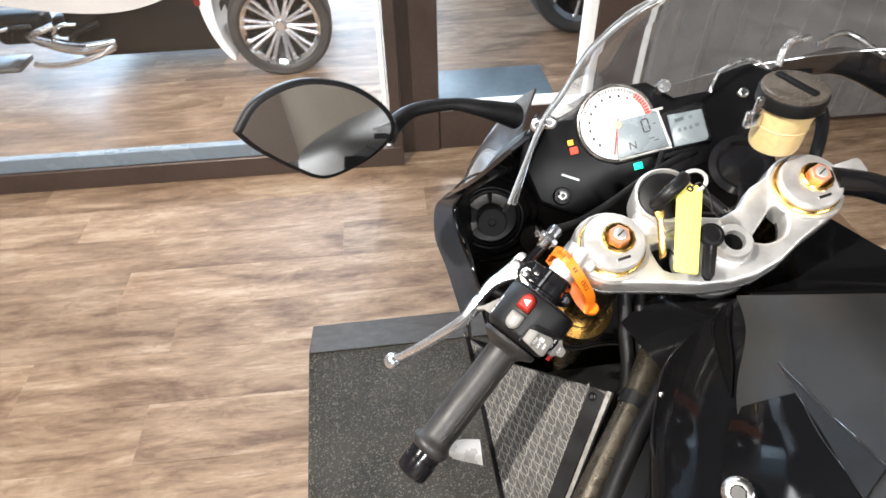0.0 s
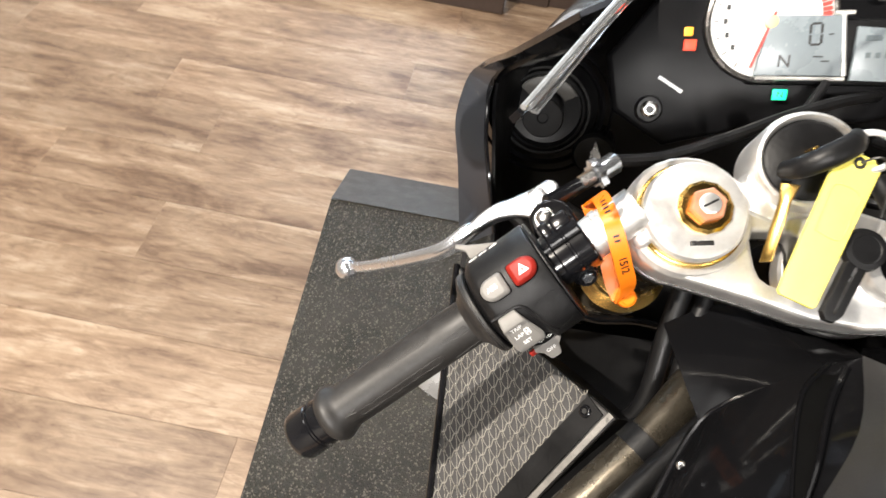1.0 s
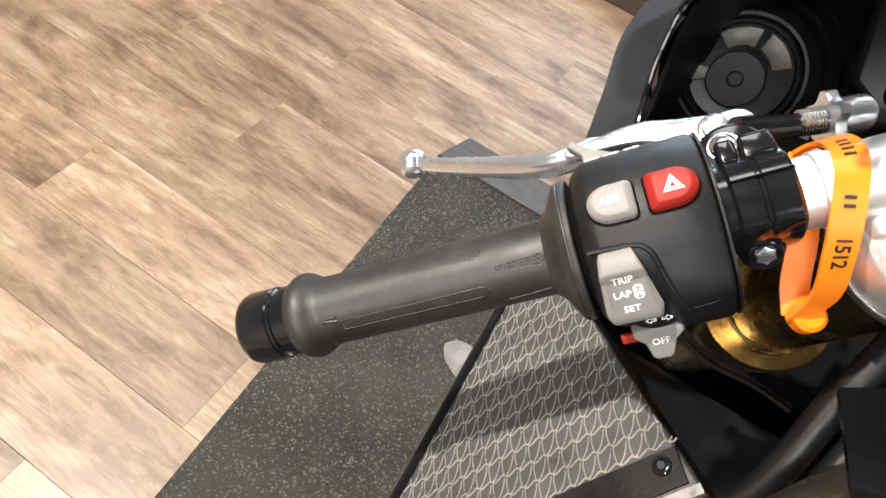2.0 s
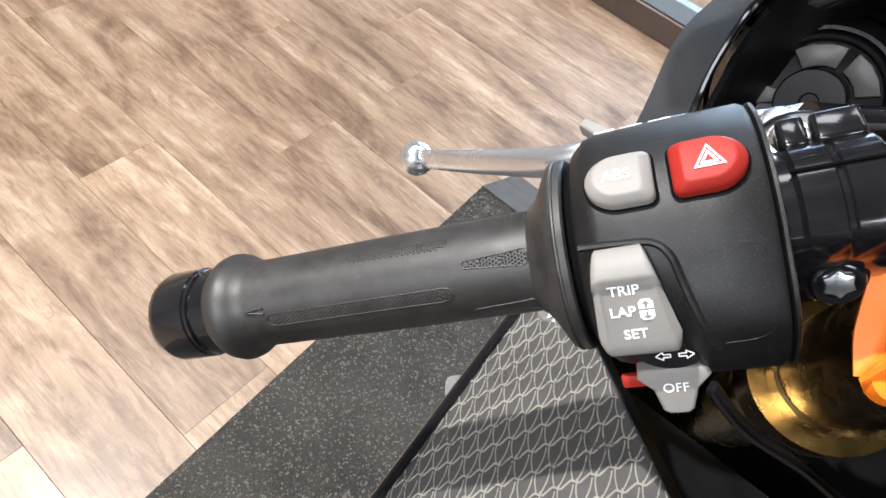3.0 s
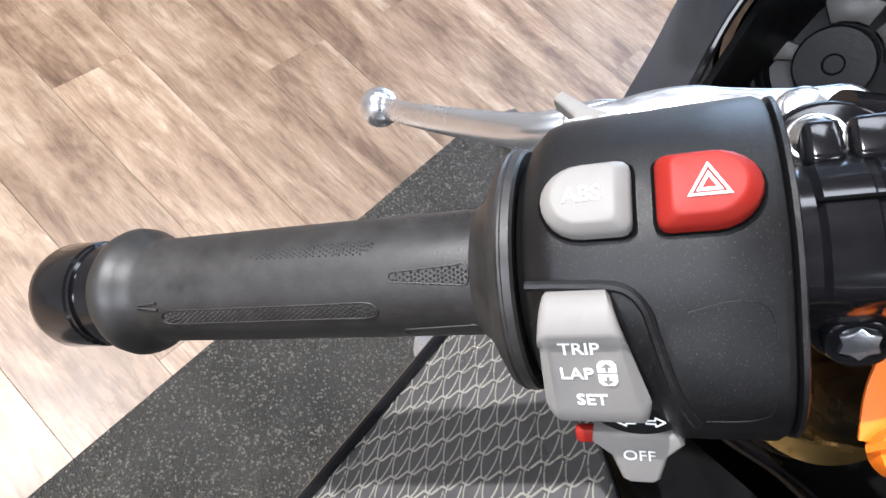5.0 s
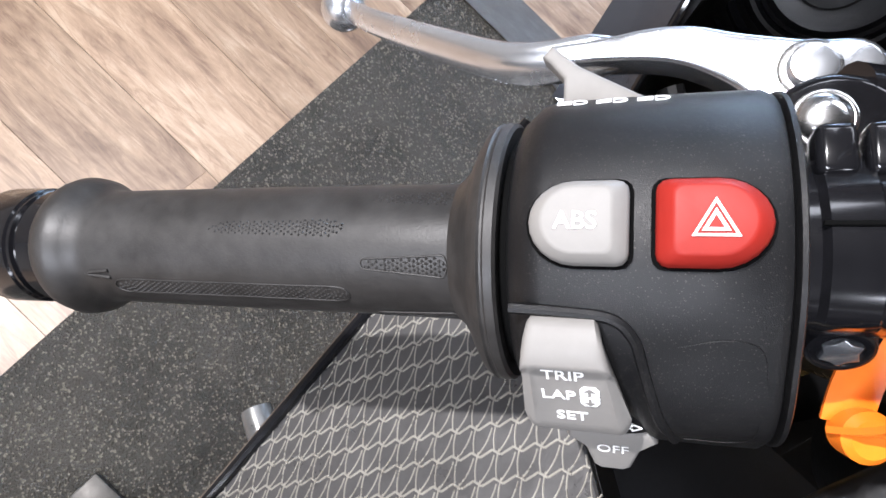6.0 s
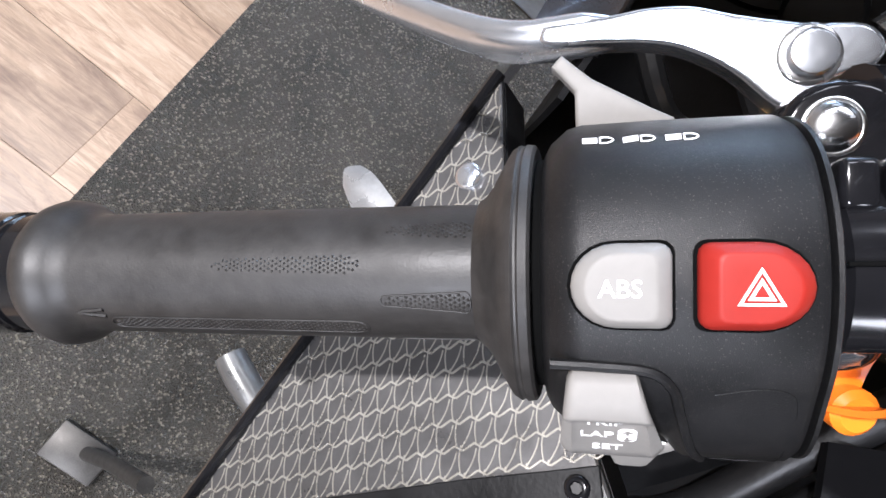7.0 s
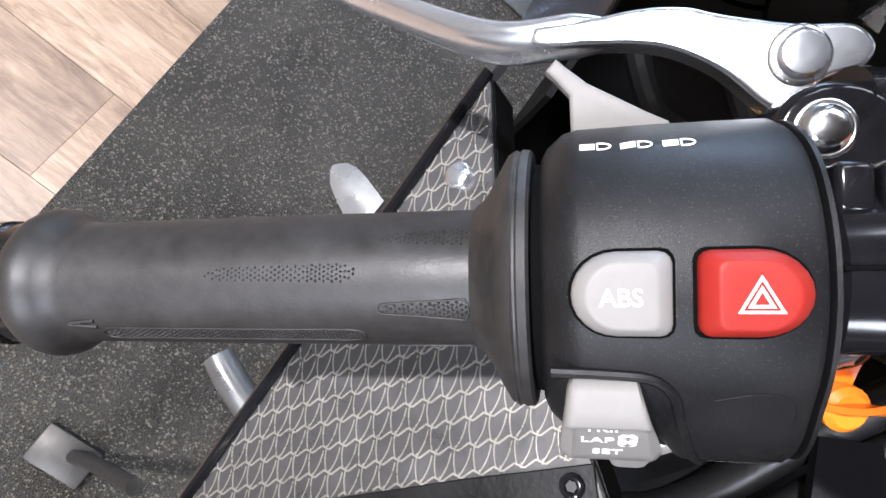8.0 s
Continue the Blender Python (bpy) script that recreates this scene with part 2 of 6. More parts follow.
STEEL = mat("zinc_plated_steel", (0.6, 0.6, 0.6), 0.25, metal=1.0, vary=0.1, scale=90)
PANEL = mat("patterned_silver_panel", (0.072, 0.07, 0.07), 0.34, metal=0.45, vary=0.14, scale=60, coat=0.25, bump=0.15, bump_scale=900)
# Much paler than the panel: paints the light that its ridges catch.
PALE = mat("lit_ridge_lines", (0.4, 0.38, 0.335), 0.3, metal=0.65, vary=0.12, scale=60)
FRAME = mat("satin_frame_aluminium", (0.07, 0.06, 0.045), 0.3, metal=0.75, vary=0.25, scale=70, bump=0.2, bump_scale=900)
BRONZE = mat("dark_gold_anodised", (0.36, 0.245, 0.095), 0.24, metal=1.0, vary=0.15, scale=50)
MIRROR = mat("mirror_glass", (0.75, 0.76, 0.76), 0.02, metal=1.0, vary=0.01, scale=5, rough_vary=0.01)
SMOKE = hazy_glass("smoked_screen", (0.86, 0.87, 0.88), 1.42, 0.04)
DIAL = mat("white_dial", (0.52, 0.52, 0.51), 0.4, vary=0.03, scale=60)
LCD = mat("grey_lcd", (0.14, 0.165, 0.18), 0.3, vary=0.05, scale=30)
INK = mat("black_print", (0.01, 0.01, 0.01), 0.4, vary=0.05)
FLUID = mat("amber_reservoir_plastic", (0.56, 0.42, 0.2), 0.3, vary=0.2, scale=28)
TYRE = mat("tyre_rubber", (0.02, 0.02, 0.021), 0.6, vary=0.2, scale=30)
WHITEPAINT = mat("white_vehicle_paint", (0.8, 0.8, 0.8), 0.2, vary=0.03, scale=10, coat=1.0)
BLUE_SHEET = mat("blue_grey_sheet", (0.1, 0.15, 0.19), 0.4, vary=0.25, scale=4)
GREEN_LAMP = emit_mat("green_neutral_lamp", (0.0, 0.75, 0.35), 0.7)
RED_LAMP = emit_mat("red_warning_lamp", (0.9, 0.06, 0.02), 0.6)
AMBER_LAMP = emit_mat("amber_warning_lamp", (0.95, 0.4, 0.02), 0.5)

# ---- mesh helpers ----


def thing(name, at, label, category, group="", kind=""):
    ob = new(name)
    ob.location = at
    ob.empty_display_size = 0.02
    return tagged(ob, label, category, group, kind)


def link_mesh(name, bm, material, parent=None, label="", smooth=True, sharp=35):
    me = bpy.data.meshes.new(name)
    bmesh.ops.recalc_face_normals(bm, faces=bm.faces)
    if smooth:
        for f in bm.faces:
            f.smooth = True
        lim = radians(sharp)
        for e in bm.edges:
            if len(e.link_faces) == 2 and e.calc_face_angle(0) > lim:
                e.smooth = False
    bm.to_mesh(me)
    bm.free()
    me.materials.append(material)
    ob = new(name, me)
    if parent:
        ob.parent = parent
        if parent.type == "EMPTY":
            ob.matrix_parent_inverse = Matrix.Translation(parent.location).inverted()
    if label:
        ob["label"] = label
    return ob


def part(name, bm, material, parent, label="", m=None, **k):
    if m is not None:
        bm.transform(m)
    return link_mesh(name, bm, material, parent, label, **k)


def axes(o, x, y, z):
    m = Matrix.Identity(4)
    for i, v in enumerate((x, y, z, o)):
        m.col[i][:3] = v
    return m


def box(sx, sy, sz, at=(0, 0, 0), bevel=0.0, seg=2):
    bm = bmesh.new()
    bmesh.ops.create_cube(bm, size=1.0, matrix=Matrix.Translation(at) @ Matrix.Diagonal((sx, sy, sz, 1)))
    if bevel:
        bmesh.ops.bevel(bm, geom=bm.edges[:], offset=bevel, segments=seg, profile=0.5, affect="EDGES")
    return bm


def lathe(profile, segs=48, axis="X", cap=True):
    """Turned shape: profile of (place along the axis, radius)."""
    bm = bmesh.new()
    rings = []
    for s, r in profile:
        ring = []
        for i in range(segs):
            a = 2 * math.pi * i / segs
            c = (s, r * math.cos(a), r * math.sin(a)) if axis == "X" else (r * math.cos(a), r * math.sin(a), s)
            ring.append(bm.verts.new(c))
        rings.append(ring)
    for a, b in zip(rings, rings[1:]):
        for i in range(segs):
            bm.faces.new((a[i], a[(i + 1) % segs], b[(i + 1) % segs], b[i]))
    if cap:
        bm.faces.new(rings[0]), bm.faces.new(rings[-1])
    return bm


def smooth_path(points, n=6):
    pts = [Vector(p) for p in points]
    out = []
    for i in range(len(pts) - 1):
        p0, p1, p2, p3 = pts[max(i - 1, 0)], pts[i], pts[i + 1], pts[min(i + 2, len(pts) - 1)]
        for k in range(n):
            t = k / n
            out.append(0.5 * ((2 * p1) + (p2 - p0) * t + (2 * p0 - 5 * p1 + 4 * p2 - p3) * t * t + (3 * p1 - p0 - 3 * p2 + p3) * t ** 3))
    out.append(pts[-1])
    return out


def tube(points, radius, segs=10, n=6, flat=1.0, up=(0, 0, 1)):
    """A rod along a smooth line; radius may be one number or one for each point; flat squeezes it along up."""
    pts = smooth_path(points, n)
    rad = radius if isinstance(radius, (list, tuple)) else [radius] * len(points)
    bm = bmesh.new()
    rings = []
    for i, p in enumerate(pts):
        t = (pts[min(i + 1, len(pts) - 1)] - pts[max(i - 1, 0)]).normalized()
        side = t.cross(Vector(up))
        side = side.normalized() if side.length > 1e-4 else t.orthogonal().normalized()
        nor = side.cross(t)
        k = min(i / n, len(rad) - 1)
        a = int(min(k, len(rad) - 2)) if len(rad) > 1 else 0
        r = rad[a] + (rad[min(a + 1, len(rad) - 1)] - rad[a]) * (k - a)
        rings.append([bm.verts.new(p + r * (math.cos(q) * side + flat * math.sin(q) * nor)) for q in [2 * math.pi * j / segs for j in range(segs)]])
    for a, b in zip(rings, rings[1:]):
        for i in range(segs):
            bm.faces.new((a[i], a[(i + 1) % segs], b[(i + 1) % segs], b[i]))
    bm.faces.new(rings[0]), bm.faces.new(rings[-1])
    return bm


def slab(outline, z0, z1, bevel=0.0, seg=2, holes=()):
    """A plate with that outline in the xy plane, from z0 to z1, its edges rounded."""
    bm = bmesh.new()
    vs = [bm.verts.new((x, y, z0)) for x, y in outline]
    f = bm.faces.new(vs)
    r = bmesh.ops.extrude_face_region(bm, geom=[f])
    bmesh.ops.translate(bm, verts=[v for v in r["geom"] if isinstance(v, bmesh.types.BMVert)], vec=(0, 0, z1 - z0))
    if bevel:
        top = [e for e in bm.edges if all(abs(v.co.z - z1) < 1e-6 for v in e.verts)]
        bmesh.ops.bevel(bm, geom=top, offset=bevel, segments=seg, profile=0.5, affect="EDGES", clamp_overlap=True)
    return bm


def sheet(rows, thick=0.002, sub=4):
    """A smooth skin through a grid of points (rows of equal length), with thickness."""
    rows2 = [smooth_path(r, sub) for r in rows]
    cols = [smooth_path([r[j] for r in rows2], sub) for j in range(len(rows2[0]))]
    bm = bmesh.new()
    g = [[bm.verts.new(p) for p in c] for c in cols]
    for a, b in zip(g, g[1:]):
        for i in range(len(a) - 1):
            bm.faces.new((a[i], a[i + 1], b[i + 1], b[i]))
    if thick:
        bmesh.ops.recalc_face_normals(bm, faces=bm.faces)
        bmesh.ops.solidify(bm, geom=bm.faces[:], thickness=thick)
    return bm


def merge(*bms):
    out = bmesh.new()
    for b in bms:
        me = bpy.data.meshes.new("tmp")
        b.to_mesh(me)
        b.free()
        out.from_mesh(me)
        bpy.data.meshes.remove(me)
    return out


def quad_wall(name, x0, x1, y0, y1, z0, z1, material, label, category):
    ob = link_mesh(name, box(x1 - x0, y1 - y0, z1 - z0, ((x0 + x1) / 2, (y0 + y1) / 2, (z0 + z1) / 2)), material, None, label, smooth=False)
    return tagged(ob, label, category, kind="structure")


# ---- the showroom ----
X0, X1, YB, YF, H = -4.0, 4.0, -4.0, 7.4, 3.0
quad_wall("wall_south", X0 - 0.15, X1 + 0.15, YB - 0.15, YB, 0, H, PLASTER, "beige painted showroom wall", "wall")
quad_wall("wall_west", X0 - 0.15, X0, YB, YF, 0, H, PLASTER, "beige painted side wall", "wall")
quad_wall("wall_east", X1, X1 + 0.15, YB, YF, 0, H, PLASTER, "beige painted side wall of the showroom", "wall")
quad_wall("wall_north", X0 - 0.15, X1 + 0.15, YF, YF + 0.15, 0, H, PLASTER, "beige painted far wall behind the glass", "wall")
quad_wall("ceiling", X0 - 0.15, X1 + 0.15, YB - 0.15, YF + 0.15, H, H + 0.12, CEIL, "near-black ceiling, out of view", "ceiling")
FLOOR = quad_wall("floor", X0 - 0.15, X1 + 0.15, YB - 0.15, YF + 0.15, -0.15, -0.004, SUBFLOOR, "weathered oak vinyl plank floor", "floor")

quad_wall("door_1", 0.3, 2.75, YB + 0.002, YB + 0.06, 0, 2.3, mat("brown_door_paint", (0.15, 0.12, 0.1), 0.5, vary=0.1, scale=4), "wide dark bronze door in the rear wall", "door")

# glazed partition
WY = 1.737
win = thing("window_1", (-0.8, WY, 0), "glazed partition with dark bronze frames and white strips", "window", kind="structure")


def bar(name, x0, x1, y0, y1, z0, z1, material, bevel=0.004):
    return part(name, box(x1 - x0, y1 - y0, z1 - z0, ((x0 + x1) / 2, (y0 + y1) / 2, (z0 + z1) / 2), bevel, 1), material, win, sharp=20)


bar("window_frame", -3.9, -0.052, WY, WY + 0.06, 0.0, 0.085, BROWN)
bar("window_frame", -0.094, -0.052, WY - 0.003, WY + 0.057, 0.085, 2.4, BROWN)
# Blue strip painted in place of the reflection along the foot of the glass.
bar("pane_strip", -3.9, -0.13, WY + 0.012, WY + 0.05, 0.085, 0.14, mat("blue_reflection_strip", (0.17, 0.215, 0.26), 0.25, vary=0.1, scale=6), 0.002)
bar("pane_strip", -0.118, -0.1, WY + 0.008, WY + 0.05, 0.086, 2.4, WHITE, 0.003)
bar("mullion", -0.051, 0.1, WY + 0.09, WY + 0.2, 0.0, 2.4, BROWN)
bar("window_frame", 0.1, 0.69, WY + 0.1, WY + 0.18, 0.0, 0.172, BROWN)
bar("pane_strip", 0.102, 0.66, WY + 0.095, WY + 0.17, 0.173, 0.185, WHITE, 0.002)
bar("pane_strip", 0.655, 0.69, WY + 0.095, WY + 0.17, 0.186, 2.4, WHITE, 0.003)
bar("mullion", 0.691, 0.86, WY + 0.09, WY + 0.2, 0.0, 2.4, BROWN)
bar("pane_strip", 0.861, 0.89, WY + 0.095, WY + 0.17, 0.15, 2.4, WHITE, 0.003)
bar("window_frame", 0.861, 3.9, WY + 0.1, WY + 0.18, 0.0, 0.149, BROWN)
bar("window_frame", -3.9, 3.9, WY, WY + 0.2, 2.4, 2.995, BROWN)
for gx0, gx1, gy in ((-3.9, -0.12, WY + 0.03), (0.1, 0.66, WY + 0.13), (0.88, 3.9, WY + 0.13)):
    p = bar("pane", gx0, gx1, gy, gy + 0.006, 0.09, 2.4, GLASS, 0)
    p.visible_shadow = False

GREYP = mat("grey_door_panel", (0.13, 0.128, 0.127), 0.35, vary=0.3, scale=5)
bar("door_panel", 0.9, 3.9, WY + 0.05, WY + 0.09, 0.045, 2.4, GREYP)
for k in range(22):
    bar("panel_rib", 0.95 + 0.13 * k, 0.975 + 0.13 * k, WY + 0.043, WY + 0.05, 0.06, 2.38, GREYP, 0.003)
# display platform with a sloping front
plat = thing("display_platform", (0.3, 0.0, 0), "low display platform covered in black textured rubber", "platform")
PZ = 0.161
prof = [(-0.373, 0.91, 0), (-0.346, 0.674, PZ), (-0.23, -1.6, PZ), (-0.23, -1.6, 0), (0.95, 0.93, 0), (0.95, 0.69, PZ), (0.95, -1.6, PZ), (0.95, -1.6, 0), (-0.36, 0.674, 0)]
bm = bmesh.new()
v = [bm.verts.new(p) for p in prof]
for q in ((1, 2, 6, 5), (1, 2, 3, 8), (2, 6, 7, 3), (5, 6, 7, 4), (8, 3, 7, 4)):
    bm.faces.new([v[i] for i in q])
bm.faces.new([v[8], v[4], v[5], v[1]])
part("top_mat", bm, RUBBER_MAT, plat, smooth=False)
bm = bmesh.new()
d = 0.003
w = [bm.verts.new(p) for p in ((-0.373, 0.914, 0.0), (0.95, 0.934, 0.0), (0.95, 0.69, PZ + d), (-0.346, 0.674, PZ + d), (-0.373, 0.674, 0.0), (0.95, 0.69, 0.0))]
for q in ((0, 1, 2, 3), (0, 3, 4), (1, 5, 2)):
    bm.faces.new([w[i] for i in q])
part("ramp", bm, RAMP_RUBBER, plat, "smoother sloping front edge", smooth=False)

# ---- the motorcycle ----
moto = thing("motorcycle", (0.35, 0.1, 0.162), "black sport motorcycle with gold forks on a rubber display platform", "motorcycle")

# frame of the left handlebar: x along the bar outwards, z through the buttons
GO = Vector((0.0112, 0.0161, 0.9712))
GX = Vector((-0.6809, -0.4935, -0.5411)).normalized()
GZ = Vector((-0.0112, -0.0161, 0.0298))
GZ = (GZ - GZ.dot(GX) * GX).normalized()
GY = GZ.cross(GX)
G = axes(GO, GX, GY, GZ)
# frame of the steering head: x to the bike's right, y ahead, z up the fork
SX = Vector((0.974, 0.154, 0.159)).normalized()
SZ = Vector((-0.08, -0.424, 0.902))
SZ = (SZ - SZ.dot(SX) * SX).normalized()
SY = SZ.cross(SX)
S = axes(Vector((0.184, 0.068, 1.028)), SX, SY, SZ)


def turned(name, profile, material, parent, m, at=(0, 0, 0), segs=40, axis="Z", label="", sharp=35):
    return part(name, lathe(profile, segs, axis), material, parent, label, m=m @ Matrix.Translation(at), sharp=sharp)


def bolt(name, m, r, h, parent, material=STEEL, sides=6):
    """A round-headed bolt with a recessed socket, its head along z."""
    bm = lathe([(-0.002, r * 0.6), (-0.002, r), (h * 0.5, r), (h * 0.85, r * 0.88), (h, r * 0.66), (h, r * 0.5), (h * 0.35, r * 0.42), (h * 0.3, r * 0.1)], 24, "Z")
    head = part(name, bm, material, parent, m=m, sharp=40)
    if parent.type == "EMPTY" or parent.parent.type == "EMPTY":
        part("socket", lathe([(h * 0.4, r * 0.3), (h * 0.4, r * 0.45), (h * 0.94, r * 0.45), (h * 0.94, r * 0.1)], sides, "Z"), INK, parent, m=m, smooth=False)
    return head


def round_loop(points, n=4):
    p = smooth_path([*points, points[0]], n)
    return [(v.x, v.y) for v in p[:-1]]


# ---- grip ----
R0 = 0.0138


def grip_profile():
    return [(0.041, 0.012), (0.0415, R0), (0.09, R0 + 0.0001), (0.1315, R0), (0.1345, R0 + 0.0005), (0.1365, R0 + 0.0018), (0.139, R0 + 0.0032), (0.1412, R0 + 0.0036), (0.1438, R0 + 0.003), (0.1465, R0 + 0.0012), (0.1475, 0.0128)]


grip = part("grip", lathe(grip_profile(), 72), GRIP, moto, "worn black rubber grip", m=G)
part("grip_collar", lathe([(0.0308, 0.012), (0.0309, 0.0244), (0.0314, 0.0251), (0.0328, 0.0253), (0.0332, 0.0249), (0.0336, 0.0249), (0.034, 0.0252), (0.0354, 0.0244), (0.0372, 0.0215), (0.0392, 0.0178), (0.041, 0.0155), (0.0424, 0.0145), (0.0428, 0.012)], 72), GRIP, grip, m=G)


def grip_patch(s0, s1, a0, w0, w1, a1=None):
    """A sunken diamond-cut patch of the grip, tapering from half width w0 to w1 (degrees)."""
    bm = bmesh.new()
    step = 0.00085
    n = int((s1 - s0) / step)
    for i in range(n):
        s = s0 + (i + 0.5) * step
        f = (i + 0.5) / n
        w = (w0 + (w1 - w0) * f) * min(1.0, 0.35 + 8 * f, 0.35 + 8 * (1 - f))
        c = a0 + ((a1 if a1 is not None else a0) - a0) * f
        arc = math.degrees(step / R0)
        k = int(2 * w / arc)
        for j in range(k):
            a = radians(c - w + (j + 0.5 + 0.5 * (i % 2)) * 2 * w / max(k, 1))
            o = [(s + ds * step * 0.5, a + da * radians(arc) * 0.5) for ds, da in ((-1, 0), (0, -1), (1, 0), (0, 1))]
            b = [bm.verts.new((x, R0 * 1.0005 * math.sin(q), R0 * 1.0005 * math.cos(q))) for x, q in o]
            t = bm.verts.new((s, (R0 + 0.00035) * math.sin(a), (R0 + 0.00035) * math.cos(a)))
            for q in range(4):
                bm.faces.new((b[q], b[(q + 1) % 4], t))
    return bm


def grip_rim(s0, s1, a0, w0, w1, a1=None):
    pts = []
    for f in (0.0, 0.04, 0.2, 0.5, 0.8, 0.96, 1.0):
        w = (w0 + (w1 - w0) * f) * (0.4 if f in (0.0, 1.0) else 1.0)
        c = a0 + ((a1 if a1 is not None else a0) - a0) * f
        pts.append((s0 + (s1 - s0) * f, c, w))
    loop = [(s, radians(c + w)) for s, c, w in pts] + [(s, radians(c - w)) for s, c, w in reversed(pts)]
    loop.append(loop[0])
    return tube([(s, (R0 + 0.0001) * math.sin(a), (R0 + 0.0001) * math.cos(a)) for s, a in loop], 0.0002, 6, 3)


PATCHES = ((0.0428, 0.0602, 20, 9, 4, 19), (0.0643, 0.1238, 48.5, 8, 8, 48.5), (0.0428, 0.0602, -41, 9, 4, -41), (0.0428, 0.0602, 79, 9, 4, 79))
for q in (*PATCHES[:3], (0.0643, 0.097, -11.5, 8, 5, -11.5)):
    part("grip_pattern", grip_patch(*q), GRIP, grip, "fine diamond-cut patch", m=G, smooth=False)
for q in (PATCHES[0], PATCHES[1], PATCHES[3]):
    part("pattern_edge", grip_rim(*q), GRIP, grip, m=G)
part("grip_mark", tube([(0.1245, R0 * math.sin(0.55), R0 * math.cos(0.55)), (0.131, 1.02 * R0 * math.sin(0.6), 1.02 * R0 * math.cos(0.6)), (0.1245, R0 * math.sin(0.68), R0 * math.cos(0.68))], 0.0005, 6, 4), GRIP, grip, m=G)
part("bar_end", lathe([(0.146, 0.011), (0.1465, 0.0142), (0.1515, 0.0144), (0.152, 0.0136), (0.1532, 0.0136), (0.1537, 0.0144), (0.1548, 0.0144), (0.1553, 0.0149), (0.1665, 0.0151), (0.169, 0.0143), (0.1702, 0.0128), (0.1703, 0.004)], 56), BLACK, moto, "black bar end weight with turned grooves", m=G)
part("handlebar", lathe([(-0.066, 0.0112), (0.031, 0.0112)], 32), ALU, moto, "bare aluminium clip-on handlebar", m=G)

# Added black ring paints the shade between grip collar and housing.
part("gap_shade_ring", lathe([(0.0265, 0.012), (0.0265, 0.0222), (0.0312, 0.0222), (0.0312, 0.012)], 48), GAP, moto, m=G)

# ---- switch housing with its buttons ----
RH = 0.0300
hprof = [(-0.0118, 0.012), (-0.0118, RH - 0.0024), (-0.0112, RH - 0.0009), (-0.0098, RH - 0.0001), (0.0, RH), (0.004, RH), (0.0055, RH), (0.0065, RH), (0.0075, RH), (0.0085, RH), (0.0095, RH), (0.0225, RH - 0.0002), (0.0252, RH - 0.001), (0.0282, RH - 0.0038), (0.0292, RH - 0.0058), (0.0292, 0.012)]


def swell(s, a):
    """How far the housing stands out of the round: a belly below the rocker, a flatter far side; a in radians."""
    def step(v):
        v = max(0.0, min(1.0, v))
        return v * v * (3 - 2 * v)
    flat = -0.0014 * step((-a - radians(38)) / radians(38)) * step((a + radians(165)) / radians(40))
    return flat + 0.0034 * step((a - radians(34)) / radians(34)) * step((radians(165) - a) / radians(40)) * step((0.0095 - s) / 0.004)


def swollen(bm):
    for v in bm.verts:
        r = math.hypot(v.co.y, v.co.z)
        k = 1 + swell(v.co.x, math.atan2(v.co.y, v.co.z)) * max(0.0, (r - 0.012) / 0.018) / r
        v.co.y, v.co.z = v.co.y * k, v.co.z * k
    return bm


hous = part("switch_housing", swollen(lathe(hprof, 128)), SATIN, moto, "textured black plastic switch housing", m=G)
part("housing_rim", swollen(lathe([(-0.0131, 0.012), (-0.0131, RH - 0.0012), (-0.0128, RH - 0.0006), (-0.0121, RH - 0.0006), (-0.0119, RH - 0.0012), (-0.0119, 0.012)], 96)), SATIN, hous, m=G)


def on_housing(s, ang, r=RH):
    a = radians(ang)
    return G @ Matrix.Translation((s, r * math.sin(a), r * math.cos(a))) @ Matrix.Rotation(-a, 4, "X")


def d_shape(x0, x1, h, n=13, corner=0.0018):
    """Button outline: square with small corners at x0, round at x1."""
    sg = 1 if x1 > x0 else -1
    rx, ry = abs(x1 - x0) * 0.46, h / 2
    pts = [(x1 - sg * rx * (1 - math.cos(a)), ry * math.sin(a)) for a in [-math.pi / 2 + math.pi * i / (n - 1) for i in range(n)]]
    for i in range(4):
        a = math.pi / 2 * i / 3
        pts.append((x0 + sg * corner * (1 - math.sin(a)), h / 2 - corner * (1 - math.cos(a))))
    for i in range(4):
        a = math.pi / 2 * i / 3
        pts.append((x0 + sg * corner * (1 - math.cos(a)), -h / 2 + corner * (1 - math.sin(a))))
    return pts


def button(outline, h, sink=0.004):
    """A moulded button: low wall, broad sloped shoulder and a slightly dished plateau, bent to the housing."""
    cx = sum(p[0] for p in outline) / len(outline)
    cy = sum(p[1] for p in outline) / len(outline)
    bm = bmesh.new()
    rings = []
    for kx, ky, up in ((1.0, 1.0, -sink / h), (1.0, 1.0, 0.4), (0.985, 0.983, 0.52), (0.94, 0.94, 0.66), (0.74, 0.81, 0.95), (0.69, 0.77, 0.995), (0.64, 0.72, 1.0), (0.4, 0.48, 0.985), (0.15, 0.2, 0.98)):
        ring = []
        for x, y in outline:
            px, py = cx + (x - cx) * kx, cy + (y - cy) * ky
            drop = RH - math.sqrt(RH * RH - py * py)
            ring.append(bm.verts.new((px, py, up * h - drop * 0.85)))
        rings.append(ring)
    for a, b in zip(rings, rings[1:]):
        for i in range(len(a)):
            j = (i + 1) % len(a)
            bm.faces.new((a[i], a[j], b[j], b[i]))
    bm.faces.new(rings[-1])
    return bm


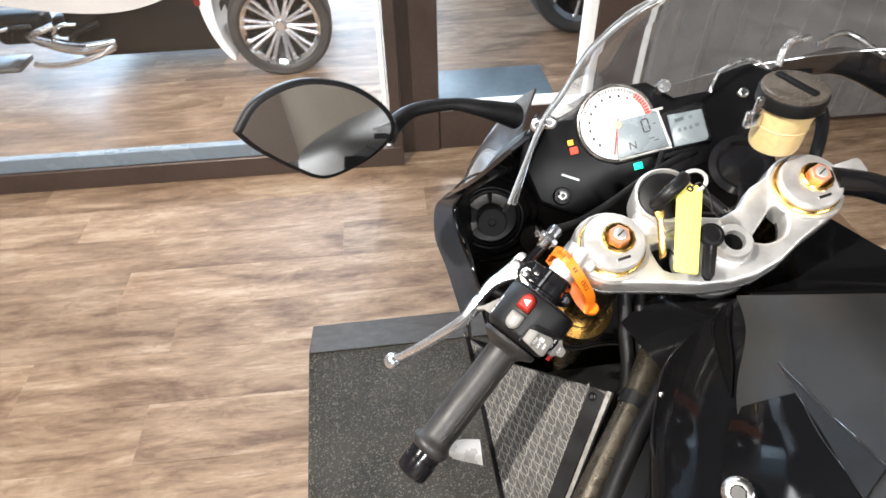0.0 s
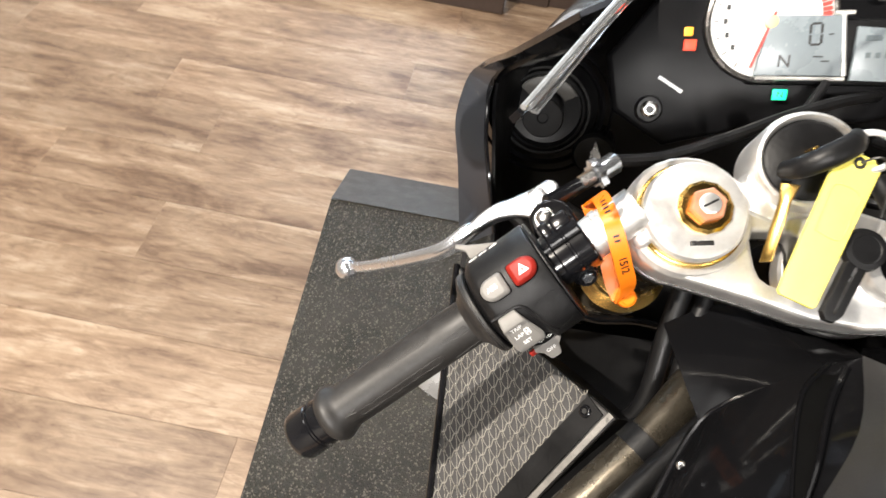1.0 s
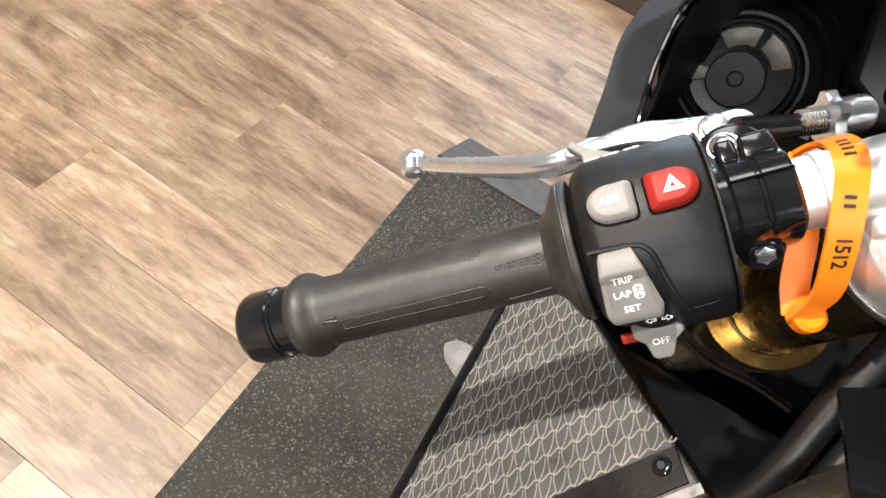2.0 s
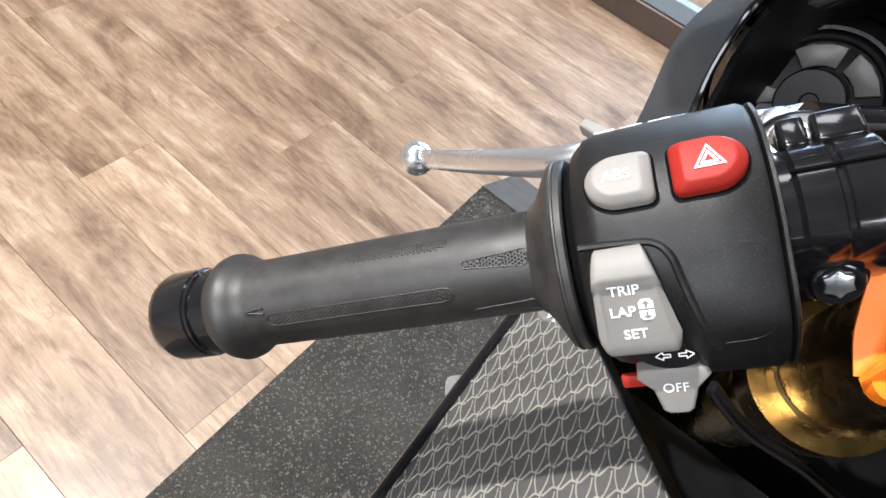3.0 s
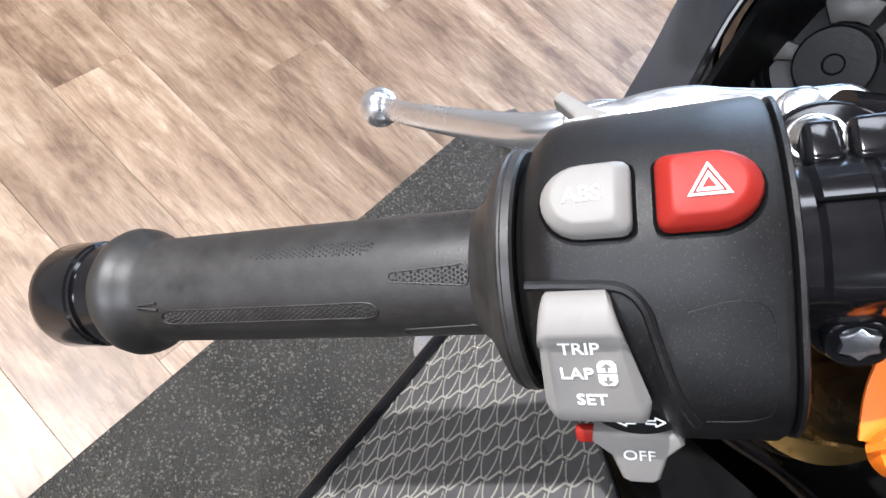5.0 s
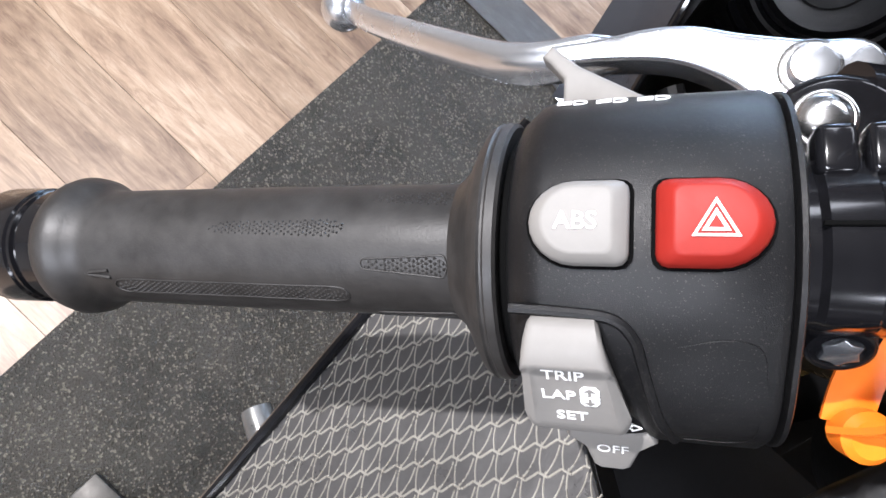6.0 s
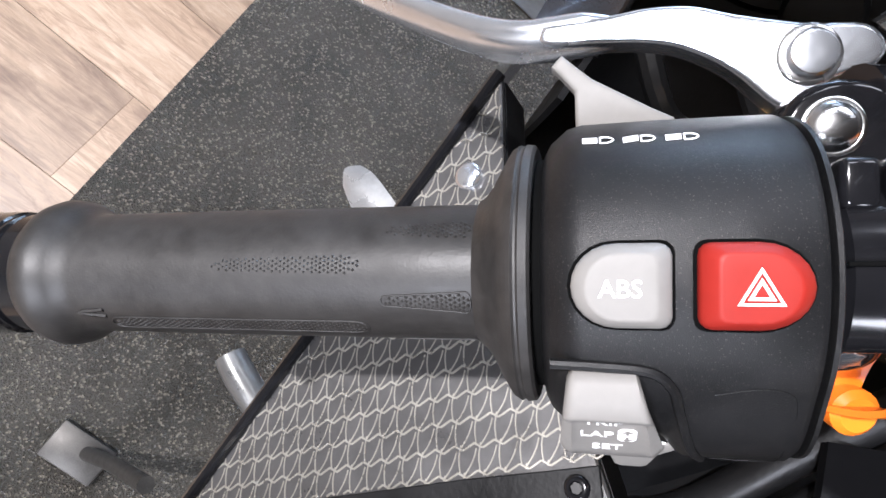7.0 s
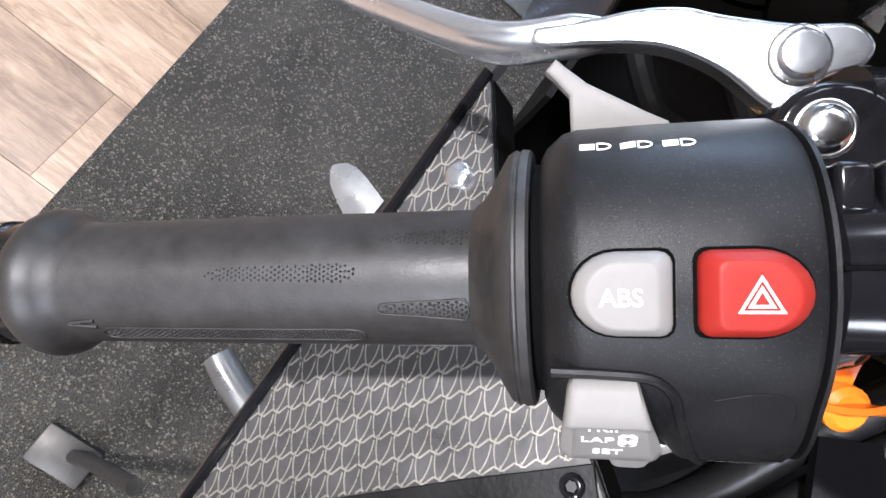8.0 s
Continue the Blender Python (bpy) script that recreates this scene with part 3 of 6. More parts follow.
def groove(outline, grow, z):
    """A dark sheet that paints the shaded gap round a button."""
    cx = sum(p[0] for p in outline) / len(outline)
    bm = bmesh.new()
    vs = []
    for x, y in outline:
        px, py = cx + (x - cx) * grow, y * grow
        vs.append(bm.verts.new((px, py, z - (RH - math.sqrt(RH * RH - py * py)))))
    top = bm.verts.new((cx, 0, z))
    for i in range(len(vs)):
        bm.faces.new((vs[i], vs[(i + 1) % len(vs)], top))
    return bm


HAZ = d_shape(0.0074, -0.0075, 0.0124)
ABS = d_shape(-0.0073, 0.0070, 0.0124)
part("button_recess", groove(HAZ, 1.075, 0.0007), GAP, hous, m=on_housing(-0.001, -0.7))
part("button_recess", groove(ABS, 1.075, 0.0007), GAP, hous, m=on_housing(0.0172, -0.7))
part("hazard_button", button(HAZ, 0.0042), RED_BTN, hous, "red hazard warning button", m=on_housing(-0.001, -0.7), sharp=60)
part("abs_button", button(ABS, 0.0042), GREY_BTN, hous, "light grey button", m=on_housing(0.0172, -0.7), sharp=60)


def triangle_ring(r0, r1, z0, z1):
    bm = bmesh.new()
    lo, hi = [], []
    for z, row in ((z0, lo), (z1, hi)):
        for r in (r0, r1):
            row.append([bm.verts.new((r * math.sin(a), -r * math.cos(a), z)) for a in (0, 2 * math.pi / 3, 4 * math.pi / 3)])
    for i in range(3):
        j = (i + 1) % 3
        bm.faces.new((hi[0][i], hi[0][j], hi[1][j], hi[1][i]))
        bm.faces.new((lo[0][i], lo[0][j], hi[0][j], hi[0][i]))
        bm.faces.new((lo[1][i], lo[1][j], hi[1][j], hi[1][i]))
    return bm


mtri = on_housing(-0.0011, 0) @ Matrix.Translation((0, 0.0002, 0.0041))
part("hazard_symbol", merge(triangle_ring(0.00205, 0.0012, 0, 0.0003), triangle_ring(0.0035, 0.0028, 0, 0.0003)), LETTER, hous, m=mtri, smooth=False)


def words(text, size, m, parent, name="lettering", material=LETTER, weight=0.0, depth=0.00006):
    """Raised print; x of the lettering runs along -x of m."""
    cu = bpy.data.curves.new("txt", "FONT")
    cu.body, cu.size, cu.align_x, cu.align_y, cu.extrude, cu.offset, cu.resolution_u = text, size, "CENTER", "CENTER", depth, weight, 3
    ob = bpy.data.objects.new("txt", cu)
    scene.collection.objects.link(ob)
    bpy.context.view_layer.update()
    me = bpy.data.meshes.new_from_object(ob.evaluated_get(bpy.context.evaluated_depsgraph_get()))
    bpy.data.objects.remove(ob)
    bpy.data.curves.remove(cu)
    bm = bmesh.new()
    bm.from_mesh(me)
    bpy.data.meshes.remove(me)
    bm.transform(m @ Matrix.Rotation(math.pi, 4, "Z"))
    return link_mesh(name, bm, material, parent, smooth=False)


words("ABS", 0.0036, on_housing(0.0172, -0.7) @ Matrix.Translation((0.0000, 0.0003, 0.00425)), hous, weight=0.00004)

# rocker button: a ramp with a blank upper face and a lettered lower face
RK = [(0.0128, 0.0262), (0.0136, 0.0282), (0.0150, 0.0290), (0.0178, 0.0291), (0.0204, 0.0285), (0.0211, 0.0277), (0.0214, 0.0250), (0.0225, 0.0238), (0.0268, 0.0185), (0.0302, 0.0143), (0.0319, 0.0122), (0.0320, 0.0110), (0.0304, 0.0094), (0.0230, 0.0105)]
bm = bmesh.new()
rows = []
NK = len(RK)
cyk, czk = sum(p[0] for p in RK) / NK, sum(p[1] for p in RK) / NK
for f, k, rim in ((0.0, 0.66, 0), (0.015, 0.8, 0), (0.045, 0.93, 0.0003), (0.09, 1.0, 0.0006), (0.15, 1.0, 0), (0.83, 1.0, 0), (0.89, 1.0, 0.0006), (0.945, 0.93, 0.0003), (0.985, 0.8, 0), (1.0, 0.66, 0)):
    ring = []
    for i, (y, z) in enumerate(RK):
        if 5 < i < 10:
            y, z = y + 0.78 * rim, z + 0.63 * rim
        t = max(0.0, min(1.0, (y - 0.013) / 0.019))
        s_in, s_out = 0.0138 - 0.0044 * t, 0.0253 + 0.0014 * t
        ring.append(bm.verts.new((s_in + (s_out - s_in) * f, cyk + (y - cyk) * k, czk + (z - czk) * k)))
    rows.append(ring)
for a, b in zip(rows, rows[1:]):
    for i in range(NK):
        bm.faces.new((a[i], a[(i + 1) % NK], b[(i + 1) % NK], b[i]))
bm.faces.new(rows[0]), bm.faces.new(rows[-1])
part("rocker_button", bm, GREY_BTN, hous, "light grey rocker button with white lettering", m=G, sharp=50)
def on_rocker(s, d):
    """A frame on the lettered face, d metres down from its ridge."""
    c = Vector((0.0195, 0.0275)).lerp(Vector((0.0302, 0.0143)), d / 0.0170)
    return G @ Matrix.Translation((s, c.x + 0.0001, c.y + 0.0001)) @ Matrix.Rotation(-radians(50.9), 4, "X")


words("TRIP", 0.0033, on_rocker(0.0195, 0.0040), hous, weight=0.00004)
words("LAP", 0.0033, on_rocker(0.0205, 0.0092), hous, weight=0.00004)
words("SET", 0.0033, on_rocker(0.0187, 0.0149), hous, weight=0.00004)


def arrow_box(sgn):
    pts = [(-0.0015, 0.0), (0.0015, 0.0), (0.0015, sgn * 0.0014), (0.0009, sgn * 0.0022), (-0.0009, sgn * 0.0022), (-0.0015, sgn * 0.0014)]
    return slab(pts, -0.0001, 0.00012)


def arrow(w, h, z):
    pts = [(-0.13 * w, -h), (0.13 * w, -h), (0.13 * w, 0), (0.5 * w, 0), (0, h), (-0.5 * w, 0), (-0.13 * w, 0)]
    return slab(pts, z, z + 0.00012)


for sg, off in ((1, 0.0003), (-1, -0.0003)):
    part("arrow_symbol", arrow_box(sg), LETTER, hous, m=on_rocker(0.0156, 0.0090) @ Matrix.Translation((0, off, 0)), smooth=False)
    part("arrow_symbol", arrow(0.0018, 0.00085, 0.0001), GREY_BTN, hous, m=on_rocker(0.0156, 0.0090) @ Matrix.Translation((0, off + sg * 0.0011, 0.00006)) @ Matrix.Rotation(0 if sg > 0 else math.pi, 4, "Z"), smooth=False)

# turn signal switch, horn button, head-lamp flasher
msig = G @ Matrix.Translation((0.0133, 0.0364, -0.0024)) @ Matrix.Rotation(-radians(48), 4, "X") @ Matrix.Diagonal((1.12, 1.15, 1, 1))
sig = [(-0.0068, -0.0042), (0.0068, -0.0042), (0.0072, -0.002), (0.0043, 0.0008), (0.0031, 0.0058), (0.0019, 0.0067), (-0.0019, 0.0067), (-0.0031, 0.0058), (-0.0046, 0.0008), (-0.0074, -0.002)]
part("signal_switch", slab(sig, -0.004, 0.0002, 0.0008, 3), GREY_BTN, hous, "light grey turn signal switch", m=msig, sharp=50)
words("OFF", 0.003, msig @ Matrix.Translation((-0.0002, 0.0002, 0.0004)), hous)
part("switch_pivot", lathe([(-0.006, 0.009), (-0.006, 0.0105), (0.0005, 0.0105), (0.0012, 0.0098), (0.0012, 0.004)], 40, "Z"), SATIN, hous, m=G @ Matrix.Translation((0.0122, 0.0262, 0.0085)) @ Matrix.Rotation(-radians(52), 4, "X"))
for sg, x in ((1, 0.0155), (-1, 0.0109)):
    a = [(0.0002, -0.0004), (0.0002, -0.0011), (0.0018, 0.0), (0.0002, 0.0011), (0.0002, 0.0004), (-0.0014, 0.0004), (-0.0014, -0.0004)]
    m = G @ Matrix.Translation((x - 0.0012, 0.0314, 0.0056)) @ Matrix.Rotation(-radians(52), 4, "X") @ Matrix.Diagonal((sg, 1, 1, 1))
    loop = [Vector((p[0], p[1], 0)) for p in a + a[:1]]
    part("signal_symbol", merge(*[tube([loop[i], loop[i + 1]], 0.00016, 6, 1) for i in range(7)]), LETTER, hous, m=m)
part("horn_button", merge(box(0.0062, 0.0036, 0.0024, (0.0, 0.0, 0), 0.0008), box(0.0026, 0.0054, 0.002, (-0.0022, -0.002, 0.0002), 0.0006)), RED_BTN, hous, "red horn button", m=G @ Matrix.Translation((0.0225, 0.0327, -0.0081)) @ Matrix.Rotation(-radians(45), 4, "X"))
trig = [(0.0283, -0.0402), (0.0262, -0.0424), (0.0245, -0.0408), (0.0205, -0.0374), (0.0150, -0.0343), (0.0095, -0.0312), (0.0055, -0.0292), (0.0050, -0.025), (0.0236, -0.025), (0.0238, -0.0352), (0.0265, -0.0384)]
part("flasher_lever", slab(trig, -0.0035, 0.0015, 0.0009, 3), GREY_BTN, hous, "light grey head-lamp flasher lever", m=G, sharp=50)


def lamp_symbol(tilt):
    bm = merge(*[box(0.0021, 0.00017, 0.00012, (0.0013, -0.0007 + 0.00035 * i, 0)) for i in range(5)])
    for v in bm.verts:
        v.co.y += tilt * (v.co.x - 0.0013)
    loop = [Vector((-0.0001, -0.00085, 0))] + [Vector((-0.0005 - 0.0014 * math.cos(a), 0.0009 * math.sin(a), 0)) for a in [-1.35 + 2.7 * i / 8 for i in range(9)]] + [Vector((-0.0001, 0.00085, 0)), Vector((-0.0001, -0.00085, 0))]
    return merge(bm, tube(loop, 0.00014, 6, 1))


for s, tilt in ((0.0198, 0), (0.0133, 0.25), (0.0067, 0.1)):
    part("lamp_symbol", lamp_symbol(tilt), LETTER, hous, m=on_housing(s - 0.0002, -51.2, RH + 0.0002 + swell(s, radians(-51.2))) @ Matrix.Diagonal((1.17, 1.0, 1, 1)), smooth=False)


def on_skin(s, ang):
    a = radians(ang)
    r = RH + 0.0001 + swell(s, a)
    return (s, r * math.sin(a), r * math.cos(a))


part("moulded_edge", tube([on_skin(0.0275, 24), on_skin(0.02, 24.5), on_skin(0.0125, 26), on_skin(0.0092, 32), on_skin(0.0078, 42), on_skin(0.0055, 58), on_skin(0.0028, 72)], 0.0009, 8, 6), SATIN, hous, m=G)
part("moulded_edge", tube([on_skin(0.003, 34), on_skin(-0.004, 31), on_skin(-0.0085, 36), on_skin(-0.0085, 60), on_skin(-0.006, 68), on_skin(0.0015, 70)], 0.00007, 6, 6), SATIN, hous, m=G)

# ---- lever, clamp ----
LEV = [(0.012, -0.0565, -0.0375), (0.022, -0.0572, -0.038), (0.043, -0.0585, -0.0415), (0.072, -0.073, -0.053), (0.1, -0.09, -0.067), (0.119, -0.104, -0.0792)]
lever = part("clutch_lever", tube(LEV, [0.0035, 0.0062, 0.0062, 0.0056, 0.005, 0.0048], 18, 8, flat=0.62, up=(0, 0.75, 0.66)), CHROME, moto, "polished aluminium clutch lever", m=G)
bm = bmesh.new()
bmesh.ops.create_uvsphere(bm, u_segments=24, v_segments=14, radius=0.0088, matrix=Matrix.Translation((0.121, -0.105, -0.08)))
part("ball_end", bm, CHROME, lever, m=G)
# broad flat blade that runs into the pivot
blade = round_loop([(0.034, -0.0592, 0), (0.02, -0.0598, 0), (0.009, -0.0608, 0), (-0.001, -0.06, 0), (-0.0105, -0.057, 0), (-0.025, -0.0535, 0), (-0.036, -0.0522, 0), (-0.0402, -0.0472, 0), (-0.0375, -0.0425, 0), (-0.03, -0.0405, 0), (-0.0235, -0.0345, 0), (-0.0185, -0.0352, 0), (-0.009, -0.0443, 0), (0.001, -0.0502, 0), (0.01, -0.0526, 0), (0.02, -0.0535, 0), (0.034, -0.0548, 0)], 4)
part("lever_blade", slab(blade, -0.041, -0.031, 0.0014, 3), CHROME, lever, m=G @ Matrix.Translation((0, 0, 0)) @ Matrix.Rotation(radians(3.5), 4, "Y"))
turned("pivot_bolt", [(-0.002, 0.0052), (0.0022, 0.0052), (0.003, 0.0047), (0.0032, 0.0038), (0.0032, 0.001)], CHROME, lever, G, (-0.0272, -0.0462, -0.0295))
turned("pivot_washer", [(-0.002, 0.007), (0.0006, 0.007), (0.001, 0.0064), (0.001, 0.005)], STEEL, lever, G, (-0.0272, -0.0462, -0.0300))
clamp_ring = lathe([(-0.0365, 0.012), (-0.0365, 0.0162), (-0.0352, 0.0176), (-0.0275, 0.0178), (-0.027, 0.0172), (-0.026, 0.0172), (-0.0255, 0.0178), (-0.0185, 0.0178), (-0.0175, 0.0164), (-0.0135, 0.0164), (-0.0135, 0.012)], 48)
for v in clamp_ring.verts:
    v.co.y = min(v.co.y, 0.012 + (v.co.y - 0.012) * 0.3)
clamp = part("lever_clamp", merge(clamp_ring, slab(round_loop([(-0.038, -0.012, 0), (-0.03, -0.012, 0), (-0.0145, -0.012, 0), (-0.0142, -0.024, 0), (-0.0165, -0.032, 0), (-0.023, -0.036, 0), (-0.031, -0.0355, 0), (-0.037, -0.031, 0), (-0.039, -0.024, 0)], 3), -0.026, -0.0075, 0.003, 3)), BLACK, moto, "gloss black lever clamp", m=G, sharp=40)
turned("clamp_bolt", [(-0.002, 0.0058), (0.0004, 0.0058), (0.0007, 0.0052), (0.0006, 0.0049), (0.0013, 0.0044), (0.0019, 0.0034), (0.0023, 0.002), (0.0024, 0.0005)], STEEL, clamp, G, (-0.0240, -0.0270, -0.0075), label="domed steel bolt", sharp=50)
mcb = G @ Matrix.Translation((-0.0245, 0.0135, -0.0052)) @ Matrix.Rotation(-radians(50), 4, "X")
turned("clamp_bolt", [(-0.004, 0.0048), (-0.004, 0.0058), (0.0028, 0.0058), (0.0036, 0.0054), (0.0039, 0.0047), (0.0039, 0.0038), (0.0033, 0.0035), (0.0033, 0.0005)], BLACK, clamp, mcb, label="black star-drive bolt")
star = [((0.0037 if k % 2 else 0.0027) * math.cos(math.pi * k / 6), (0.0037 if k % 2 else 0.0027) * math.sin(math.pi * k / 6)) for k in range(12)]
part("bolt_star", slab(star, 0.003, 0.0043, 0.0003, 2), CHROME, clamp, "bright six-lobed star", m=mcb)
part("clamp_boss", lathe([(-0.006, 0.0066), (-0.0004, 0.0074), (0.0004, 0.007), (0.0004, 0.0056)], 32, "Z"), BLACK, clamp, m=mcb)
for sx, ln in ((-0.0205, 0.006), (-0.0297, 0.0105)):
    part("clamp_lug", box(ln, 0.0085, 0.0075, (sx, -0.0142, 0.0118), 0.0014, 3), BLACK, clamp, m=G @ Matrix.Rotation(radians(4), 4, "X"))
part("clamp_split", box(0.019, 0.0008, 0.0012, (-0.0268, -0.0026, 0.0178), 0.0003), GAP, clamp, m=G)
part("cable_adjuster", tube([G @ Vector((-0.03, -0.034, -0.012)), (0.03, 0.078, 0.985), (0.046, 0.092, 0.99)], [0.0055, 0.0045, 0.005], 14, 5), BLACK, clamp, "black cable adjuster barrel")
AX = Vector((0.72, 0.64, 0.23)).normalized()
AU = AX.orthogonal().normalized()
madj = axes(Vector((0.0395, 0.0865, 0.9895)), AU, AX.cross(AU), AX)
wheel_out = [((0.0098 if k % 4 in (0, 1) else 0.0072) * math.cos(2 * math.pi * k / 20), (0.0098 if k % 4 in (0, 1) else 0.0072) * math.sin(2 * math.pi * k / 20)) for k in range(20)]
part("adjuster_wheel", slab(wheel_out, -0.0025, 0.0022, 0.0006), CHROME, clamp, "lobed silver adjuster wheel", m=madj)
part("adjuster_barrel", lathe([(0.002, 0.0045), (0.002, 0.0066), (0.0125, 0.0068), (0.014, 0.006), (0.014, 0.003)], 24, "Z"), CHROME, clamp, m=madj)
part("adjuster_thread", lathe([(-0.0125 + 0.0006 * k, 0.0046 if k % 2 else 0.0038) for k in range(17)], 20, "Z"), STEEL, clamp, m=madj)
part("clip_on_clamp", merge(lathe([(-0.036, 0.010), (-0.0362, 0.0116), (-0.043, 0.012), (-0.0435, 0.0126), (-0.047, 0.0128), (-0.0475, 0.0118), (-0.067, 0.0122), (-0.067, 0.0108)], 40), box(0.014, 0.012, 0.015, (-0.061, 0.014, -0.008), 0.005, 3)), ALU, moto, "bright aluminium clip-on clamp", m=G)

# ---- forks, yoke, ignition ----
CAPS = ((-0.102, -0.003), (0.083, -0.006))
for cx, cy in CAPS:
    m = S @ Matrix.Translation((cx, cy, 0))
    f = part("fork_tube", lathe([(-0.42, 0.0275), (-0.17, 0.0275), (-0.169, 0.026), (0.0, 0.026)], 48, "Z"), BRONZE, moto, "gold anodised fork tube", m=m)
    part("fork_cap", lathe([(-0.002, 0.0262), (-0.0005, 0.0268), (0.0045, 0.0268), (0.006, 0.0255), (0.0066, 0.022), (0.0066, 0.012)], 56, "Z"), ALU, f, "machined aluminium cap", m=m)
    part("gold_ring", lathe([(-0.0075, 0.0268), (-0.0075, 0.0288), (-0.003, 0.0288), (-0.0022, 0.0275), (-0.002, 0.0266)], 56, "Z"), GOLD, f, m=m)
    part("adjuster_base", lathe([(0.006, 0.0142), (0.0085, 0.0142), (0.0098, 0.0125), (0.0098, 0.006)], 12, "Z"), GOLD, f, "gold scalloped collar", m=m @ pose(0.004, 0.001, 0))
    part("adjuster", lathe([(0.01, 0.0092), (0.0145, 0.0092), (0.0152, 0.0084), (0.0152, 0.0056), (0.014, 0.0052)], 6, "Z"), COPPER, f, "red anodised hexagon adjuster", m=m @ pose(0.004, 0.001, 0, 0, 0, 12), sharp=20)
    part("adjuster_screw", lathe([(0.0135, 0.004), (0.0163, 0.0055), (0.0167, 0.0046)], 18, "Z"), ALU, f, "slotted silver screw", m=m @ pose(0.004, 0.001, 0, 0, 0, 25))
    part("screw_slot", box(0.0085, 0.0011, 0.0005, (0, 0, 0.0168)), INK, f, m=m @ pose(0.004, 0.001, 0, 0, 0, 25))
    part("bleed_mark", box(0.012, 0.0025, 0.0004, (0.001, -0.0175, 0.0068)), STEEL, f, m=m)


def plate_with_holes(outline, holes, z0, z1, bevel):
    bm = bmesh.new()
    edges = []
    for loop in (outline, *holes):
        vs = [bm.verts.new((x, y, z0)) for x, y in loop]
        edges += [bm.edges.new((vs[i], vs[(i + 1) % len(vs)])) for i in range(len(vs))]
    bmesh.ops.triangle_fill(bm, use_beauty=True, edges=edges)
    r = bmesh.ops.extrude_face_region(bm, geom=bm.faces[:])
    bmesh.ops.translate(bm, verts=[v for v in r["geom"] if isinstance(v, bmesh.types.BMVert)], vec=(0, 0, z1 - z0))
    bmesh.ops.recalc_face_normals(bm, faces=bm.faces)
    rim = [e for e in bm.edges if len(e.link_faces) == 2 and e.calc_face_angle(0) > 1.0 and all(abs(v.co.z - z1) < 1e-6 for v in e.verts)]
    bmesh.ops.bevel(bm, geom=rim, offset=bevel, segments=3, profile=0.5, affect="EDGES")
    return bm


def arc_pts(c, r, a0, a1, n):
    return [(c[0] + r * math.cos(radians(a0 + (a1 - a0) * i / (n - 1))), c[1] + r * math.sin(radians(a0 + (a1 - a0) * i / (n - 1)))) for i in range(n)]


yoke_out = arc_pts(CAPS[0], 0.0345, 60, 262, 16) + [(-0.075, -0.048), (-0.045, -0.060), (-0.02, -0.0655), (0.004, -0.0665), (0.03, -0.061), (0.055, -0.050)] + arc_pts(CAPS[1], 0.0335, -65, 140, 16) + [(0.038, 0.01), (0.02, -0.004), (0.0, -0.008), (-0.02, 0.0), (-0.045, 0.002), (-0.068, 0.012)]
hole_l = round_loop([(-0.071, -0.012, 0), (-0.046, -0.016, 0), (-0.05, -0.042, 0), (-0.068, -0.037, 0)])
hole_r = round_loop([(0.012, -0.036, 0), (0.03, -0.024, 0), (0.048, -0.013, 0), (0.054, -0.024, 0), (0.044, -0.04, 0), (0.026, -0.043, 0)])
yoke = part("top_yoke", plate_with_holes(yoke_out, [hole_l, hole_r], -0.026, -0.007, 0.003), ALU, moto, "machined aluminium top yoke", m=S, sharp=50)
part("yoke_flange", plate_with_holes([(x * 1.004, y - 0.0012) for x, y in yoke_out], [hole_l, hole_r], -0.030, -0.0262, 0.001), FRAMEG_DARK, yoke, m=S, sharp=50)
for cx, cy in CAPS:
    part("yoke_ring", lathe([(-0.03, 0.0275), (-0.03, 0.0335), (-0.008, 0.0335), (-0.006, 0.032), (-0.006, 0.0275)], 48, "Z"), ALU, yoke, m=S @ Matrix.Translation((cx, cy, 0)))
turned("stem_nut", [(-0.008, 0.018), (-0.002, 0.018), (-0.001, 0.0165), (0.006, 0.016), (0.008, 0.0145), (0.008, 0.009), (-0.002, 0.0085), (-0.002, 0.001)], ALU, yoke, S, (-0.008, -0.036, 0))
# Black disc painted as the shade in the stem's bore.
turned("stem_bore", [(-0.0019, 0.0084), (0.0015, 0.0086), (0.0018, 0.0078), (0.0012, 0.001)], GAP, yoke, S, (-0.008, -0.036, 0))
turned("bearing_cover", [(-0.048, 0.03), (-0.046, 0.0345), (-0.036, 0.0345), (-0.034, 0.033), (-0.03, 0.02)], ALU, moto, S, (-0.012, -0.034, 0), label="pale steering head cover")
turned("steering_head", [(-0.2, 0.036), (-0.05, 0.034), (-0.046, 0.03)], MATT, moto, S, (-0.012, -0.034, 0))
turned("lower_yoke", [(-0.205, 0.03), (-0.205, 0.036), (-0.18, 0.036), (-0.18, 0.03)], BRONZE, moto, S, (*CAPS[0], 0))
ign = part("ignition_lock", merge(lathe([(-0.03, 0.026), (0.008, 0.026), (0.012, 0.0245), (0.013, 0.023), (0.011, 0.0215), (0.007, 0.021)], 48, "Z"), ), ALU, moto, "silver ignition lock housing", m=S @ pose(-0.044, 0.022, 0, 6, -8, 0))
turned("lock_face", [(0.004, 0.0212), (0.0105, 0.0208), (0.0115, 0.019), (0.0115, 0.002)], MATT, ign, S @ pose(-0.044, 0.022, 0, 6, -8, 0))
part("lock_arm", slab([(-0.075, 0.0), (-0.06, -0.008), (-0.03, -0.004), (-0.022, 0.01), (-0.07, 0.02)], -0.028, -0.003, 0.003), ALU, ign, m=S)

